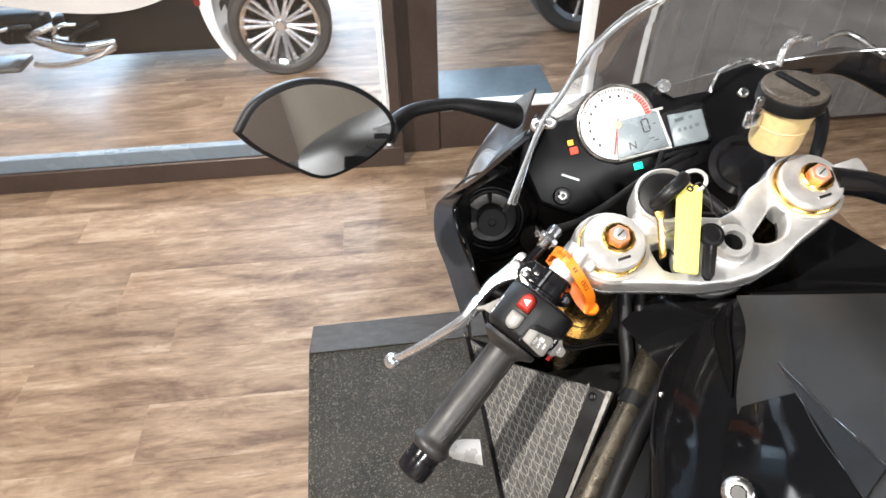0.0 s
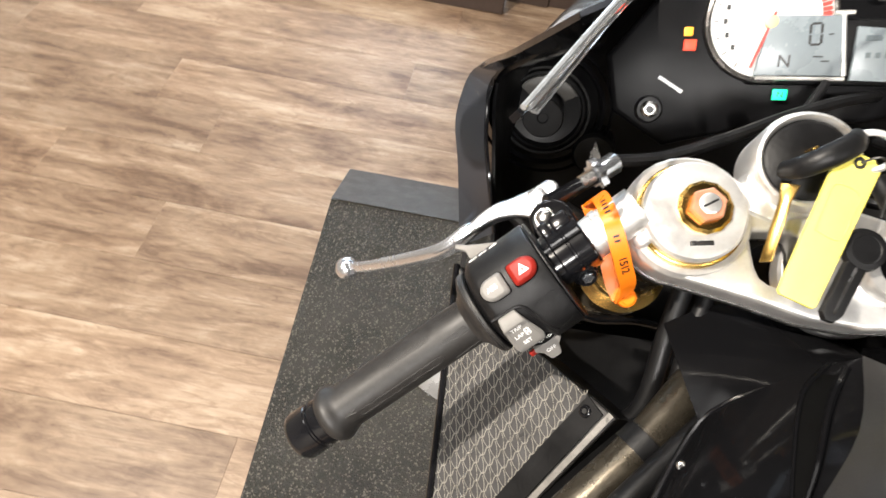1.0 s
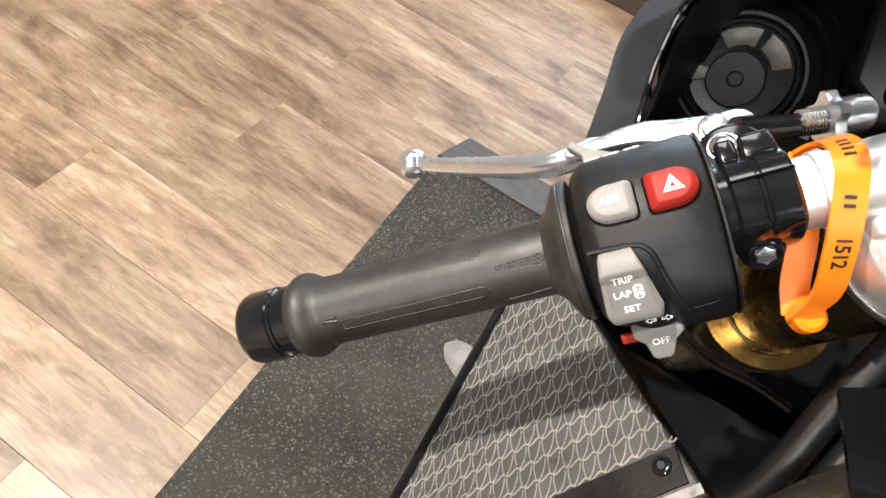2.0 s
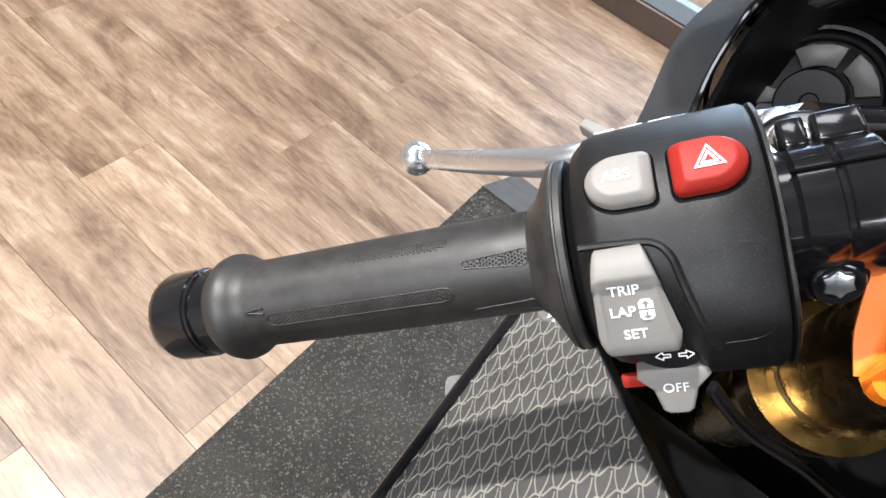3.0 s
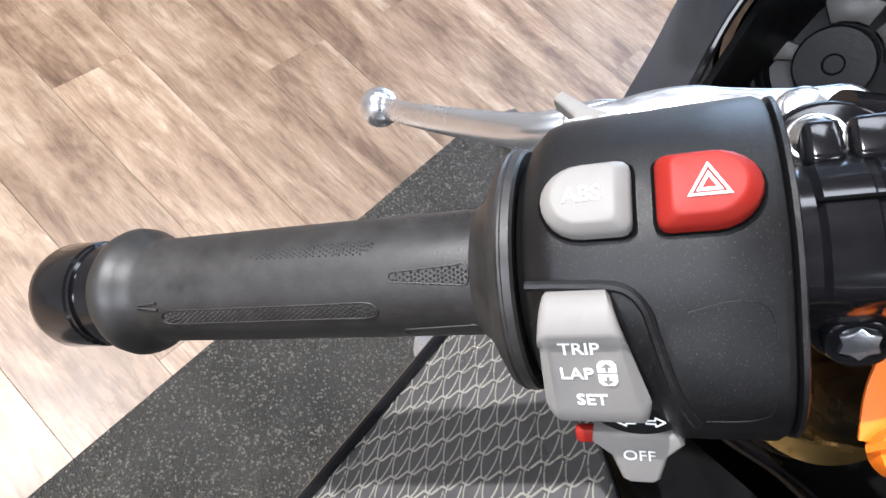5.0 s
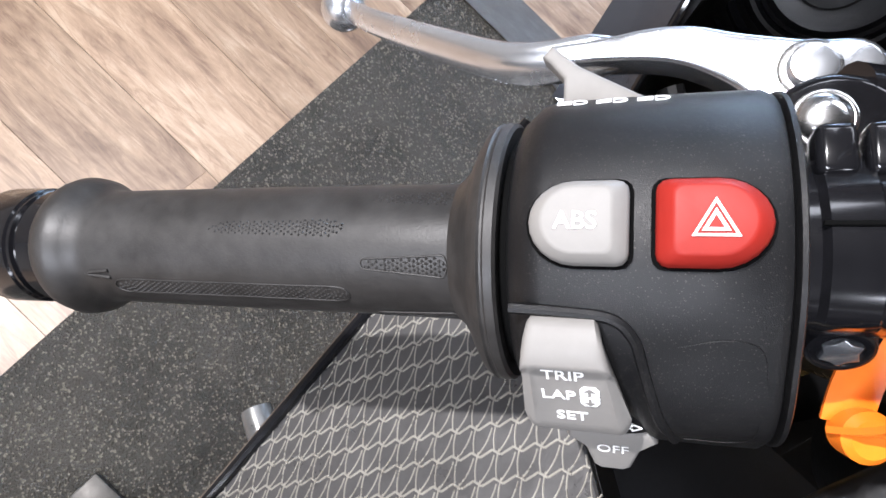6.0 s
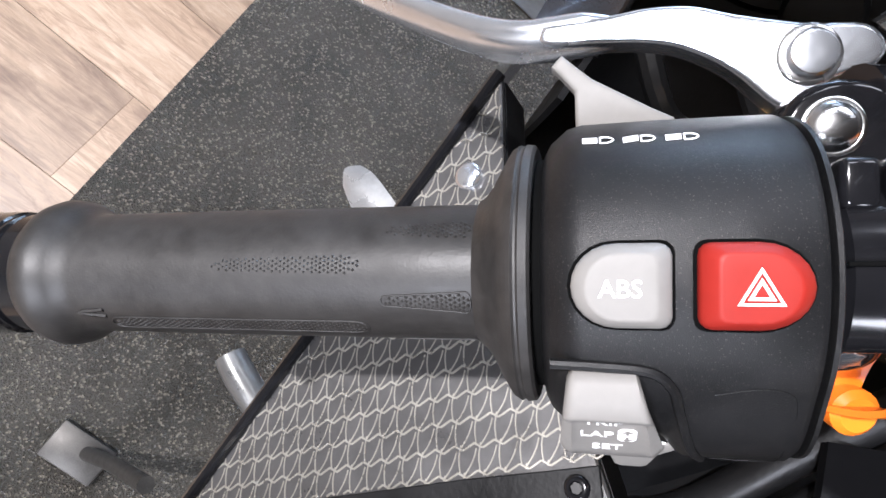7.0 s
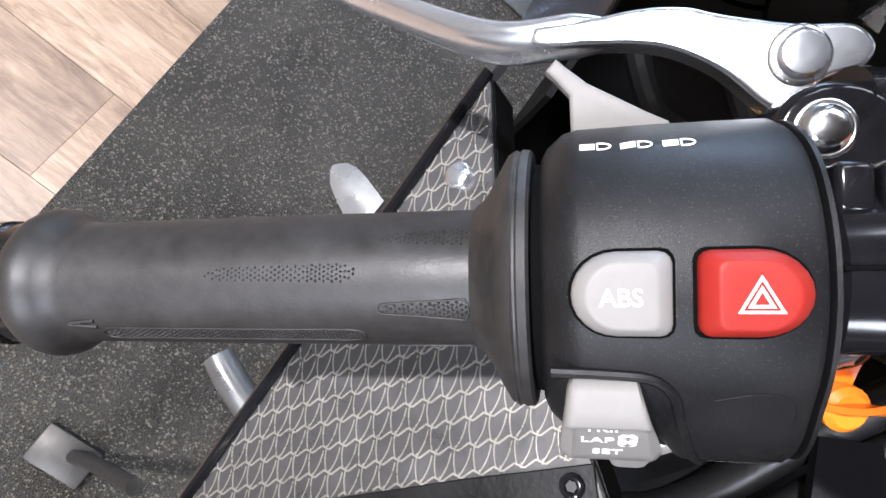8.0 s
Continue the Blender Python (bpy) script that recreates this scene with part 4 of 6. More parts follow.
# ---- instruments ----
DN = Vector((-0.12, -0.78, 0.61)).normalized()
DX = Vector((0.978, 0.0, 0.208))
DX = (DX - DX.dot(DN) * DN).normalized()
DASH = axes(Vector((0.144, 0.236, 1.024)), DX, DN.cross(DX), DN)
DIALM = DASH @ Matrix.Translation((0.0015, -0.0065, 0))
dash = part("gauge", merge(lathe([(-0.03, 0.03), (-0.022, 0.043), (-0.002, 0.0425), (0.0005, 0.0415), (-0.001, 0.03)], 56, "Z"), box(0.108, 0.044, 0.02, (0.0425, -0.0215, -0.0115), 0.004)), MATT, moto, "round rev counter with grey display", m=DIALM)
part("dial_rim", lathe([(0.0, 0.0385), (0.0022, 0.0388), (0.0028, 0.0404), (0.0022, 0.042), (0.0, 0.0426)], 64, "Z", cap=False), mat("smoked_chrome", (0.22, 0.21, 0.2), 0.22, metal=0.9, vary=0.1, scale=60), dash, "smoked chrome bezel", m=DIALM)
part("dial_face", lathe([(0.0008, 0.0386), (0.0012, 0.0386), (0.0012, 0.0005)], 56, "Z"), DIAL, dash, "white rev counter face", m=DIALM)
ticks = []
for i in range(57):
    a = radians(238 - 4.6 * i)
    big = i % 4 == 0
    b = box(0.004 if big else 0.0022, 0.0007 if big else 0.0004, 0.0003)
    b.transform(pose(0.0365 * math.cos(a), 0.0365 * math.sin(a), 0.0014, 0, 0, math.degrees(a)) @ Matrix.Translation((-0.001, 0, 0)))
    ticks.append(b)
part("dial_marks", merge(*ticks), INK, dash, m=DIALM, smooth=False)
reds = []
for i in range(9):
    a = radians(42 - 5.2 * i)
    b = box(0.0062, 0.0026, 0.0003)
    b.transform(pose(0.0348 * math.cos(a), 0.0348 * math.sin(a), 0.0015, 0, 0, math.degrees(a)))
    reds.append(b)
band_out = [(0.0383 * math.cos(radians(a)), 0.0383 * math.sin(radians(a))) for a in range(150, 43, -6)] + [(0.0322 * math.cos(radians(a)), 0.0322 * math.sin(radians(a))) for a in range(44, 151, 6)]
part("scale_band", slab(band_out, 0.0011, 0.0014), mat("silver_grey_print", (0.3, 0.3, 0.3), 0.4, vary=0.1), dash, m=DIALM, smooth=False)
pale = []
for i in range(19):
    a = radians(147 - 5.6 * i)
    b = box(0.0044 if i % 3 == 0 else 0.0026, 0.0007, 0.0003)
    b.transform(pose(0.0358 * math.cos(a), 0.0358 * math.sin(a), 0.0017, 0, 0, math.degrees(a)))
    pale.append(b)
part("scale_marks", merge(*pale), INK, dash, m=DIALM, smooth=False)
RED_INK = mat("red_print", (0.65, 0.03, 0.02), 0.4, vary=0.05)
part("red_zone", merge(*reds), RED_INK, dash, m=DIALM, smooth=False)
for i in range(1, 15):
    a = radians(238 - 18.4 * (i - 0.0))
    if i in (1, 2, 3, 4, 5, 6, 7, 8, 9, 10):
        part("dial_figure", box(0.0026, 0.0034, 0.0003, (0.029 * math.cos(a), 0.029 * math.sin(a), 0.0014)), INK if i < 10 else RED_INK, dash, m=DIALM, smooth=False)
needle = box(0.039, 0.0016, 0.0012, (0.0125, 0, 0), 0.0003, 1)
part("needle", needle, RED_INK, dash, "thin red needle", m=DIALM @ pose(0.0, -0.002, 0.0035, 0, 0, 252))
part("needle_hub", lathe([(-0.001, 0.0045), (0.0008, 0.0042), (0.0012, 0.003), (0.0012, 0.0005)], 20, "Z"), mat("cream_hub_plastic", (0.5, 0.38, 0.2), 0.4, vary=0.05), dash, m=DIALM @ pose(0.0, -0.002, 0.0035))
part("display", slab([(-0.006, -0.0437), (0.0495, -0.0437), (0.0455, -0.0045), (0.002, -0.0045)], 0.0008, 0.0042, 0.0006), LCD, dash, "grey liquid crystal display", m=DASH)
part("display", slab([(0.0555, -0.0465), (0.0895, -0.0475), (0.0925, -0.0435), (0.0915, -0.014), (0.0555, -0.0115)], 0.0008, 0.0035, 0.0006), LCD, dash, "grey liquid crystal display", m=DASH)
part("display_frame", merge(tube([(0.0455, -0.003, 0.003), (0.0515, -0.0435, 0.003)], 0.0016, 8, 4), tube([(-0.004, -0.0455, 0.002), (0.052, -0.0455, 0.003)], 0.0014, 8, 4), tube([(0.0405, -0.0028, 0.002), (0.052, -0.0028, 0.003)], 0.0015, 8, 3)), ALU, dash, m=DASH)


def segment_digit(on, w, h, t):
    bars = dict(a=(0, h / 2, w, t), g=(0, 0, w, t), d=(0, -h / 2, w, t), f=(-w / 2, h / 4, t, h / 2), b=(w / 2, h / 4, t, h / 2), e=(-w / 2, -h / 4, t, h / 2), c=(w / 2, -h / 4, t, h / 2))
    return merge(*[box(bars[k][2] * 0.86, bars[k][3] * 0.86, 0.0003, (bars[k][0], bars[k][1], 0)) for k in on])


part("speed_digit", segment_digit("abcdef", 0.007, 0.0135, 0.0017), INK, dash, m=DASH @ pose(0.030, -0.0165, 0.0044, 0, 0, 4), smooth=False)
words("N", 0.0115, DASH @ pose(0.0125, -0.0345, 0.0044, 0, 0, 180), dash, "gear_letter", INK, 0.0001)
for x, y, w in ((0.038, -0.034, 0.005), (0.0335, -0.031, 0.006), (0.0395, -0.0165, 0.003)):
    part("display_mark", box(w, 0.0008, 0.0003, (x, y, 0.0044)), INK, dash, m=DASH, smooth=False)
for x, y, w in ((0.066, -0.019, 0.01), (0.078, -0.019, 0.004), (0.064, -0.030, 0.003), (0.07, -0.030, 0.003), (0.076, -0.030, 0.003), (0.083, -0.029, 0.004)):
    part("display_mark", box(w, 0.0035, 0.0003, (x, y, 0.0037)), mat("faint_segment", (0.1, 0.12, 0.13), 0.2), dash, m=DASH, smooth=False)
turned("reset_button", [(-0.012, 0.0062), (0.008, 0.0062), (0.0105, 0.0072), (0.0115, 0.0066), (0.0115, 0.001)], STEEL, dash, DASH, (0.0563, 0.0185, 0))
part("warning_lamp", box(0.0095, 0.0075, 0.0012, (0.0145, -0.0565, -0.001), 0.0004), GREEN_LAMP, dash, "lit green neutral lamp", m=DASH)
part("warning_lamp", box(0.006, 0.006, 0.0012, (-0.0508, -0.0145, 0.0), 0.0004), AMBER_LAMP, dash, "lit amber lamp", m=DASH)
part("warning_lamp", box(0.0085, 0.0075, 0.0012, (-0.049, -0.0235, 0.0), 0.0004), RED_LAMP, dash, "lit red lamp", m=DASH)
words("N", 0.0058, DASH @ pose(0.0145, -0.0565, -0.0002, 0, 0, 180), dash, "lamp_letter", mat("dark_green_print", (0.0, 0.14, 0.07), 0.4), 0.0001)
panel_out = [(-0.105, -0.03), (-0.098, -0.07), (-0.06, -0.095), (0.0, -0.08), (0.07, -0.075), (0.13, -0.065), (0.2, -0.05), (0.22, 0.0), (0.172, 0.01), (0.157, 0.022), (0.121, 0.019), (0.109, 0.004), (0.07, 0.006), (0.045, 0.03), (-0.02, 0.036), (-0.06, 0.025)]
pan = part("dash_panel", slab(panel_out, -0.02, -0.006, 0.004, 3), mat("dash_gloss_black", (0.004, 0.004, 0.0045), 0.3, vary=0.1, scale=20, rough_vary=0.03, spec=0.06), moto, "black dash panel", m=DASH)
part("panel_slot", box(0.02, 0.0022, 0.001, (-0.0585, -0.0505, -0.0055)), WHITE, pan, m=DASH @ Matrix.Translation((-0.0585, -0.0505, 0)) @ Matrix.Rotation(radians(-32), 4, "Z") @ Matrix.Translation((0.0585, 0.0505, 0)))
part("bolt_boss", lathe([(-0.008, 0.0105), (-0.0025, 0.0098), (-0.0015, 0.0085), (-0.0015, 0.002)], 28, "Z"), MATT, pan, m=DASH @ Matrix.Translation((-0.0721, -0.0684, 0)))
bolt("panel_bolt", DASH @ pose(-0.0721, -0.0684, -0.0012), 0.0062, 0.004, pan, STEEL)
bolt("panel_bolt", DASH @ pose(0.1405, -0.008, -0.006), 0.006, 0.004, pan, STEEL)

# ---- key with tags ----
key = thing("ignition_key", S @ Vector((-0.04, 0.02, 0.02)), "black-headed ignition key in the lock with a ring", "key")
mk = S @ pose(-0.044, 0.022, 0.012, 6, -8, 35)
part("key_head", tube([(-0.017, 0.004, 0.004), (-0.014, 0.001, 0.016), (-0.003, -0.002, 0.022), (0.009, -0.004, 0.02), (0.017, -0.004, 0.012)], [0.0045, 0.0056, 0.006, 0.0058, 0.0048], 16, 6, flat=0.72), MATT, key, m=mk)
part("key_blade", box(0.003, 0.0085, 0.014, (0, 0, 0.002), 0.0006), GOLD, key, m=mk)
ringp = [S @ Vector((-0.026 + 0.0095 * math.cos(a), 0.018 + 0.0095 * math.sin(a), 0.028 + 0.004 * math.cos(a))) for a in [2 * math.pi * i / 16 for i in range(17)]]
part("key_ring", tube(ringp, 0.0017, 8, 2), ALU, key, "thick bright split ring")
spare = thing("spare_key", S @ Vector((-0.02, -0.04, 0.0)), "round-headed black spare key hanging from the key ring", "key")
ms = S @ pose(-0.029, -0.028, 0.0165, 4, 3, -30)
part("key_head", lathe([(-0.0035, 0.006), (-0.003, 0.0098), (0.0, 0.0108), (0.003, 0.0098), (0.0036, 0.007), (0.0032, 0.0065), (0.0032, 0.001)], 32, "Z"), MATT, spare, m=ms)
part("key_shaft", slab([(-0.0052, -0.003), (-0.0048, -0.036), (-0.002, -0.0395), (0.0022, -0.039), (0.0046, -0.034), (0.0052, -0.003)], -0.0022, 0.0022, 0.0008), MATT, spare, m=ms)
part("blade_groove", box(0.0014, 0.026, 0.0004, (0, -0.022, 0.0023)), STEEL, spare, m=ms)
fob = thing("key_fob", S @ Vector((-0.018, -0.008, 0.02)), "small dark grey cylindrical fob on the key ring", "key fob")
part("body", tube([(-0.022, 0.006, 0.023), (-0.0175, -0.003, 0.0225), (-0.013, -0.013, 0.021)], [0.0042, 0.0052, 0.0056], 16, 5), MATT, fob, m=S)
part("end_cap", tube([(-0.0132, -0.0125, 0.0211), (-0.0122, -0.0148, 0.0207)], [0.0058, 0.0052], 16, 2), BLACK, fob, m=S)
tag = thing("key_tag", S @ Vector((-0.05, -0.02, 0.02)), "yellow plastic key tag on the ignition key ring", "key tag")
mt = S @ pose(-0.048, -0.018, 0.024, 6, 4, -27)
part("plate", slab([(-0.0095, -0.0375), (-0.008, -0.039), (0.008, -0.039), (0.0095, -0.0375), (0.0105, 0.034), (0.006, 0.0385), (-0.006, 0.0385), (-0.0105, 0.034)], 0, 0.0022, 0.0006), YELLOW, tag, m=mt)
part("eyelet", lathe([(0.0022, 0.0012), (0.0026, 0.0022), (0.0024, 0.003)], 16, "Z", cap=False), INK, tag, m=mt @ Matrix.Translation((0, 0.034, 0)))
part("embossed_outline", tube([(x * 0.0062, y * 0.012 + 0.008, 0.0024) for x, y in ((-1, -1), (1, -1), (1.1, 0), (1, 1), (-1, 1), (-1.1, 0), (-1, -1))], 0.0004, 6, 4), YELLOW, tag, m=mt)
part("hanging_wire", tube([(0, 0.034, 0.003), (0.006, 0.038, 0.008), (0.014, 0.03, 0.006), (0.02, 0.015, 0.0)], 0.0006, 6), INK, tag, m=mt)
brass = thing("brass_key", S @ Vector((-0.07, -0.01, 0.02)), "small brass key beside the yellow tag", "key")
part("key_blade", slab([(-0.004, -0.022), (0.003, -0.02), (0.0035, 0.02), (0.0055, 0.03), (-0.0055, 0.03), (-0.0035, 0.018)], 0, 0.0018, 0.0004), GOLD, brass, m=S @ pose(-0.066, -0.016, 0.012, 10, -30, -24) @ Matrix.Diagonal((0.8, 0.8, 1, 1)))

band = thing("number_tag", Vector((0.05, 0.04, 0.98)), "orange plastic number tag looped round the handlebar", "tag")
OB = [Vector(p) for p in ((0.0365, 0.0655, 0.986), (0.0385, 0.0600, 0.9985), (0.0408, 0.0400, 1.0095), (0.0478, 0.0280, 1.0028), (0.0553, 0.0215, 0.9905), (0.0625, 0.0200, 0.9755), (0.0645, 0.0215, 0.9590))]


def strap(points, width, thick, across):
    pts = smooth_path(points, 6)
    bm = bmesh.new()
    rows = []
    for i, p in enumerate(pts):
        t = (pts[min(i + 1, len(pts) - 1)] - pts[max(i - 1, 0)]).normalized()
        a = (Vector(across) - Vector(across).dot(t) * t).normalized()
        n = t.cross(a)
        rows.append([bm.verts.new(p + sa * a * width / 2 + sn * n * thick / 2) for sa, sn in ((-1, -1), (1, -1), (1, 1), (-1, 1))])
    for a, b in zip(rows, rows[1:]):
        for i in range(4):
            bm.faces.new((a[i], a[(i + 1) % 4], b[(i + 1) % 4], b[i]))
    bm.faces.new(rows[0]), bm.faces.new(rows[-1])
    return bm


ACROSS = GX
part("strap", strap(OB, 0.0094, 0.0014, ACROSS), ORANGE, band)
part("strap", strap([(0.0640, 0.0235, 0.9580), (0.0575, 0.0300, 0.9640), (0.0510, 0.0400, 0.9740), (0.0440, 0.0540, 0.9790), (0.0365, 0.0655, 0.986)], 0.0095, 0.0012, ACROSS), ORANGE, band)
part("stud", lathe([(-0.003, 0.0055), (0.003, 0.0055), (0.0045, 0.004), (0.0045, 0.001)], 20, "Z"), ORANGE, band, m=look((0.0665, 0.0227, 0.9601), (0.1, 0.2, 0.6)))
po = smooth_path(OB, 6)
for ch, k in (("1", 22), ("5", 23), ("1", 24), ("2", 25)):
    p, t = po[k], (po[k + 1] - po[k - 1]).normalized()
    a = (ACROSS - ACROSS.dot(t) * t).normalized()
    nrm = t.cross(a)
    if nrm.dot(Vector((-0.3, -0.5, 0.8))) < 0:
        nrm = -nrm
    words(ch, 0.0062, axes(p + nrm * 0.0009, -t, nrm.cross(-t), nrm), band, "figure", INK, 0.0001)
for k in (9, 10, 11, 12, 17, 18):
    p, t = po[k], (po[k + 1] - po[k - 1]).normalized()
    a = (ACROSS - ACROSS.dot(t) * t).normalized()
    nrm = t.cross(a)
    part("print_mark", box(0.0012, 0.0032, 0.0003), INK, band, m=axes(p + (nrm if nrm.z > 0 else -nrm) * 0.0009, t, a, nrm), smooth=False)

# ---- fairing, screen, mirror, tank ----
PN = Vector((-0.658, -0.296, 0.692)).normalized()
PO = Vector((0.017, -0.021, 0.84))
PX = Vector((0.60, 0.26, 0.68))
PX = (PX - PX.dot(PN) * PN).normalized()
PY = PN.cross(PX)
PM = axes(PO, PX, PY, PN)


def on_panel(x, y, z):
    """A place in the panel's plane."""
    r = Vector((x, y, z)) - PO
    return (r.dot(PX), r.dot(PY))


c_top, c_mid, c_right = (0.0183, 0.0827), (0.0638, 0.0042), (0.0818, -0.0278)
c_rlow, c_left, c_llow, c_front = (-0.086, -0.0905), (-0.0185, 0.081), (-0.100, -0.080), (0.0065, 0.1305)
side_panel = part("side_panel", slab([c_front, c_left, c_llow, c_rlow, c_right, c_mid, c_top], -0.004, 0.0, 0.0008, 1), PANEL, moto, "silver-grey side panel with a pale scale pattern", m=PM, smooth=False)


def scale_pattern(x0, x1, y0, y1, w, h, keep):
    """Slanting rows of narrow scales, outlined by low ridges."""
    bm = bmesh.new()

    def ridge(a, b, t, up):
        d = b - a
        if d.length < 1e-6 or not (keep(a) and keep(b)):
            return
        q = Vector((-d.y, d.x)).normalized() * t / 2
        lo = [bm.verts.new((p.x, p.y, -0.0001)) for p in (a - q, b - q, b + q, a + q)]
        hi = [bm.verts.new((p.x, p.y, up)) for p in (a - q * 0.45, b - q * 0.45, b + q * 0.45, a + q * 0.45)]
        bm.faces.new(hi)
        for i in (0, 2):
            bm.faces.new((lo[i], lo[i + 1], hi[i + 1], hi[i]))
    slope = 0.42
    nr, nc = int((y1 - y0) / h) + 10, int((x1 - x0) / w) + 1
    for j in range(-8, nr):
        for i in range(nc):
            x = x0 + i * w + (0.5 * w if j % 2 else 0)
            y = y0 + j * h + slope * (x - x0)
            for top, low, bend in ((0.08, 0.4, -0.1), (0.92, 0.6, 0.1)):
                pts = [Vector((x + (low + (top - low) * f + bend * math.sin(math.pi * f)) * w, y + f * h + slope * low * w)) for f in (0, 0.2, 0.4, 0.6, 0.8, 1)]
                for a, c in zip(pts, pts[1:]):
                    ridge(a, c, 0.0007, 0.0003)
            for k in range(4):
                zig = [0.11 * h * math.sin(math.pi * q / 2) for q in (k, k + 1)]
                ridge(Vector((x + k * w / 4, y + slope * k * w / 4 + zig[0])), Vector((x + (k + 1) * w / 4, y + slope * (k + 1) * w / 4 + zig[1])), 0.0010, 0.00034)
    return bm


def inside(poly, p):
    c = False
    for i in range(len(poly)):
        (x1, y1), (x2, y2) = poly[i], poly[i - 1]
        if (y1 > p.y) != (y2 > p.y) and p.x < (x2 - x1) * (p.y - y1) / (y2 - y1) + x1:
            c = not c
    return c


# dark strip painted as a shadow band along the inner edge, pale line beyond it
e0, e1 = Vector(c_right), Vector(c_rlow)
along = (e1 - e0).normalized()
inward = Vector((along.y, -along.x))
if inward.dot(Vector(c_left) - e0) < 0:
    inward = -inward
pat_poly = [tuple(Vector(c_front)), c_left, c_llow, tuple(e1 + inward * 0.018), tuple(e0 + inward * 0.0225), c_mid, c_top]
bm = scale_pattern(-0.11, 0.13, -0.16, 0.17, 0.0070, 0.0098, lambda p: inside(pat_poly, p))
part("ridge_pattern", bm, PALE, side_panel, "raised scale outlines, paled as lit ridges", m=PM, smooth=False)
part("shadow_strip", slab([tuple(e0 + inward * 0.006 + along * 0.004), tuple(e0 + inward * 0.0215 + along * 0.003), tuple(e0 + inward * 0.0215 + along * 0.05), tuple(e1 + inward * 0.018), tuple(e1 + inward * 0.004)], 0.0004, 0.0016, 0.0004), MATT, side_panel, "dark strip standing in for a shadow across the panel", m=PM, smooth=False)
part("edge_line", slab([tuple(e0 + inward * 0.0005), tuple(e0 + inward * 0.0045), tuple(e1 + inward * 0.0035), tuple(e1)], 0.0004, 0.0012), mat("dull_silver_edge", (0.26, 0.25, 0.235), 0.35, metal=0.4, vary=0.25, scale=160), side_panel, m=PM, smooth=False)
turned("panel_screw", [(-0.0016, 0.0058), (0.0008, 0.0058), (0.0018, 0.0052), (0.0024, 0.0035), (0.0026, 0.0006)], CHROME, side_panel, PM @ Matrix.Translation((*on_panel(-0.0155, 0.0575, 0.843), 0.0014)), sharp=60)
bolt("strip_screw", PM @ Matrix.Translation((*(e0 + inward * 0.0155 + along * 0.011), 0.0016)), 0.0042, 0.0018, side_panel, BLACK)
part("panel_lip", tube([PM @ Vector((*c_front, 0.001)), PM @ Vector((*c_left, 0.001)), PM @ Vector((*c_llow, 0.001))], 0.0028, 10, 6), BLACK, side_panel)
part("panel_underside", slab([c_front, c_left, c_llow, c_rlow, c_right, c_mid, c_top], -0.03, -0.006), MATT, moto, m=PM, smooth=False)
FIN = mat("pale_silver_paint", (0.26, 0.26, 0.26), 0.3, metal=0.5, vary=0.12, scale=50)
FRAMEG = mat("dull_silver_paint", (0.13, 0.13, 0.127), 0.35, metal=0.6, vary=0.12, scale=50)
# lower fairing parts below the panel
part("fairing_fin", sheet([[(x - 0.006, y + 0.042, z - 0.068) for x, y, z in row] for row in ([(-0.046, 0.062, 0.7), (-0.034, 0.06, 0.71), (-0.01, 0.05, 0.722)], [(-0.053, 0.053, 0.698), (-0.036, 0.046, 0.708), (-0.01, 0.034, 0.718)], [(-0.046, 0.043, 0.694), (-0.033, 0.033, 0.702), (-0.01, 0.02, 0.71)])], 0.006), FIN, moto, "pale silver fairing fin")
part("foot_peg", tube([(-0.034, -0.058, 0.545), (-0.012, -0.068, 0.55), (0.05, -0.09, 0.56)], [0.012, 0.013, 0.012], 14, 5), FRAMEG, moto, "dull silver foot peg")
part("lower_fairing", sheet([[(-0.03, 0.16, 0.86), (-0.027, 0.05, 0.81), (-0.005, -0.13, 0.765)], [(-0.02, 0.16, 0.70), (0.0, 0.05, 0.66), (0.02, -0.13, 0.62)], [(0.04, 0.16, 0.45), (0.05, 0.05, 0.42), (0.06, -0.13, 0.40)]], 0.004), PAINT, moto, "gloss black lower fairing")

# upper fairing: outer skin with a turned-in rear edge
skin = [[(0.005, 0.115, 1.072), (0.035, 0.2, 1.0), (0.075, 0.36, 0.95), (0.13, 0.52, 0.92)],
        [(-0.022, 0.155, 1.015), (-0.002, 0.24, 0.95), (0.03, 0.4, 0.9), (0.1, 0.56, 0.87)],
        [(-0.047, 0.232, 0.935), (-0.03, 0.3, 0.87), (0.01, 0.44, 0.82), (0.09, 0.6, 0.8)],
        [(-0.0545, 0.203, 0.908), (-0.037, 0.28, 0.83), (0.01, 0.44, 0.77), (0.09, 0.6, 0.74)],
        [(-0.044, 0.166, 0.885), (-0.025, 0.25, 0.8), (0.01, 0.42, 0.74), (0.09, 0.58, 0.7)],
        [(-0.032, 0.122, 0.842), (-0.012, 0.22, 0.72), (0.02, 0.4, 0.64), (0.09, 0.56, 0.6)]]
fair = part("side_fairing", sheet(skin, 0.004, 5), PAINT, moto, "gloss black upper side fairing")
edge_a = [r[0] for r in skin]
edge_b = [(0.024, 0.127, 1.078), (-0.004, 0.165, 1.02), (-0.031, 0.212, 0.945), (-0.030, 0.18, 0.921), (-0.021, 0.147, 0.905), (-0.008, 0.128, 0.862)]
part("fairing_flange", sheet([edge_a, edge_b], 0.003, 6), mat("dark_metallic_flake_paint", (0.035, 0.038, 0.046), 0.2, metal=0.4, vary=0.12, scale=900, coat=0.6, rough_vary=0.05), fair, m=Matrix.Identity(4))
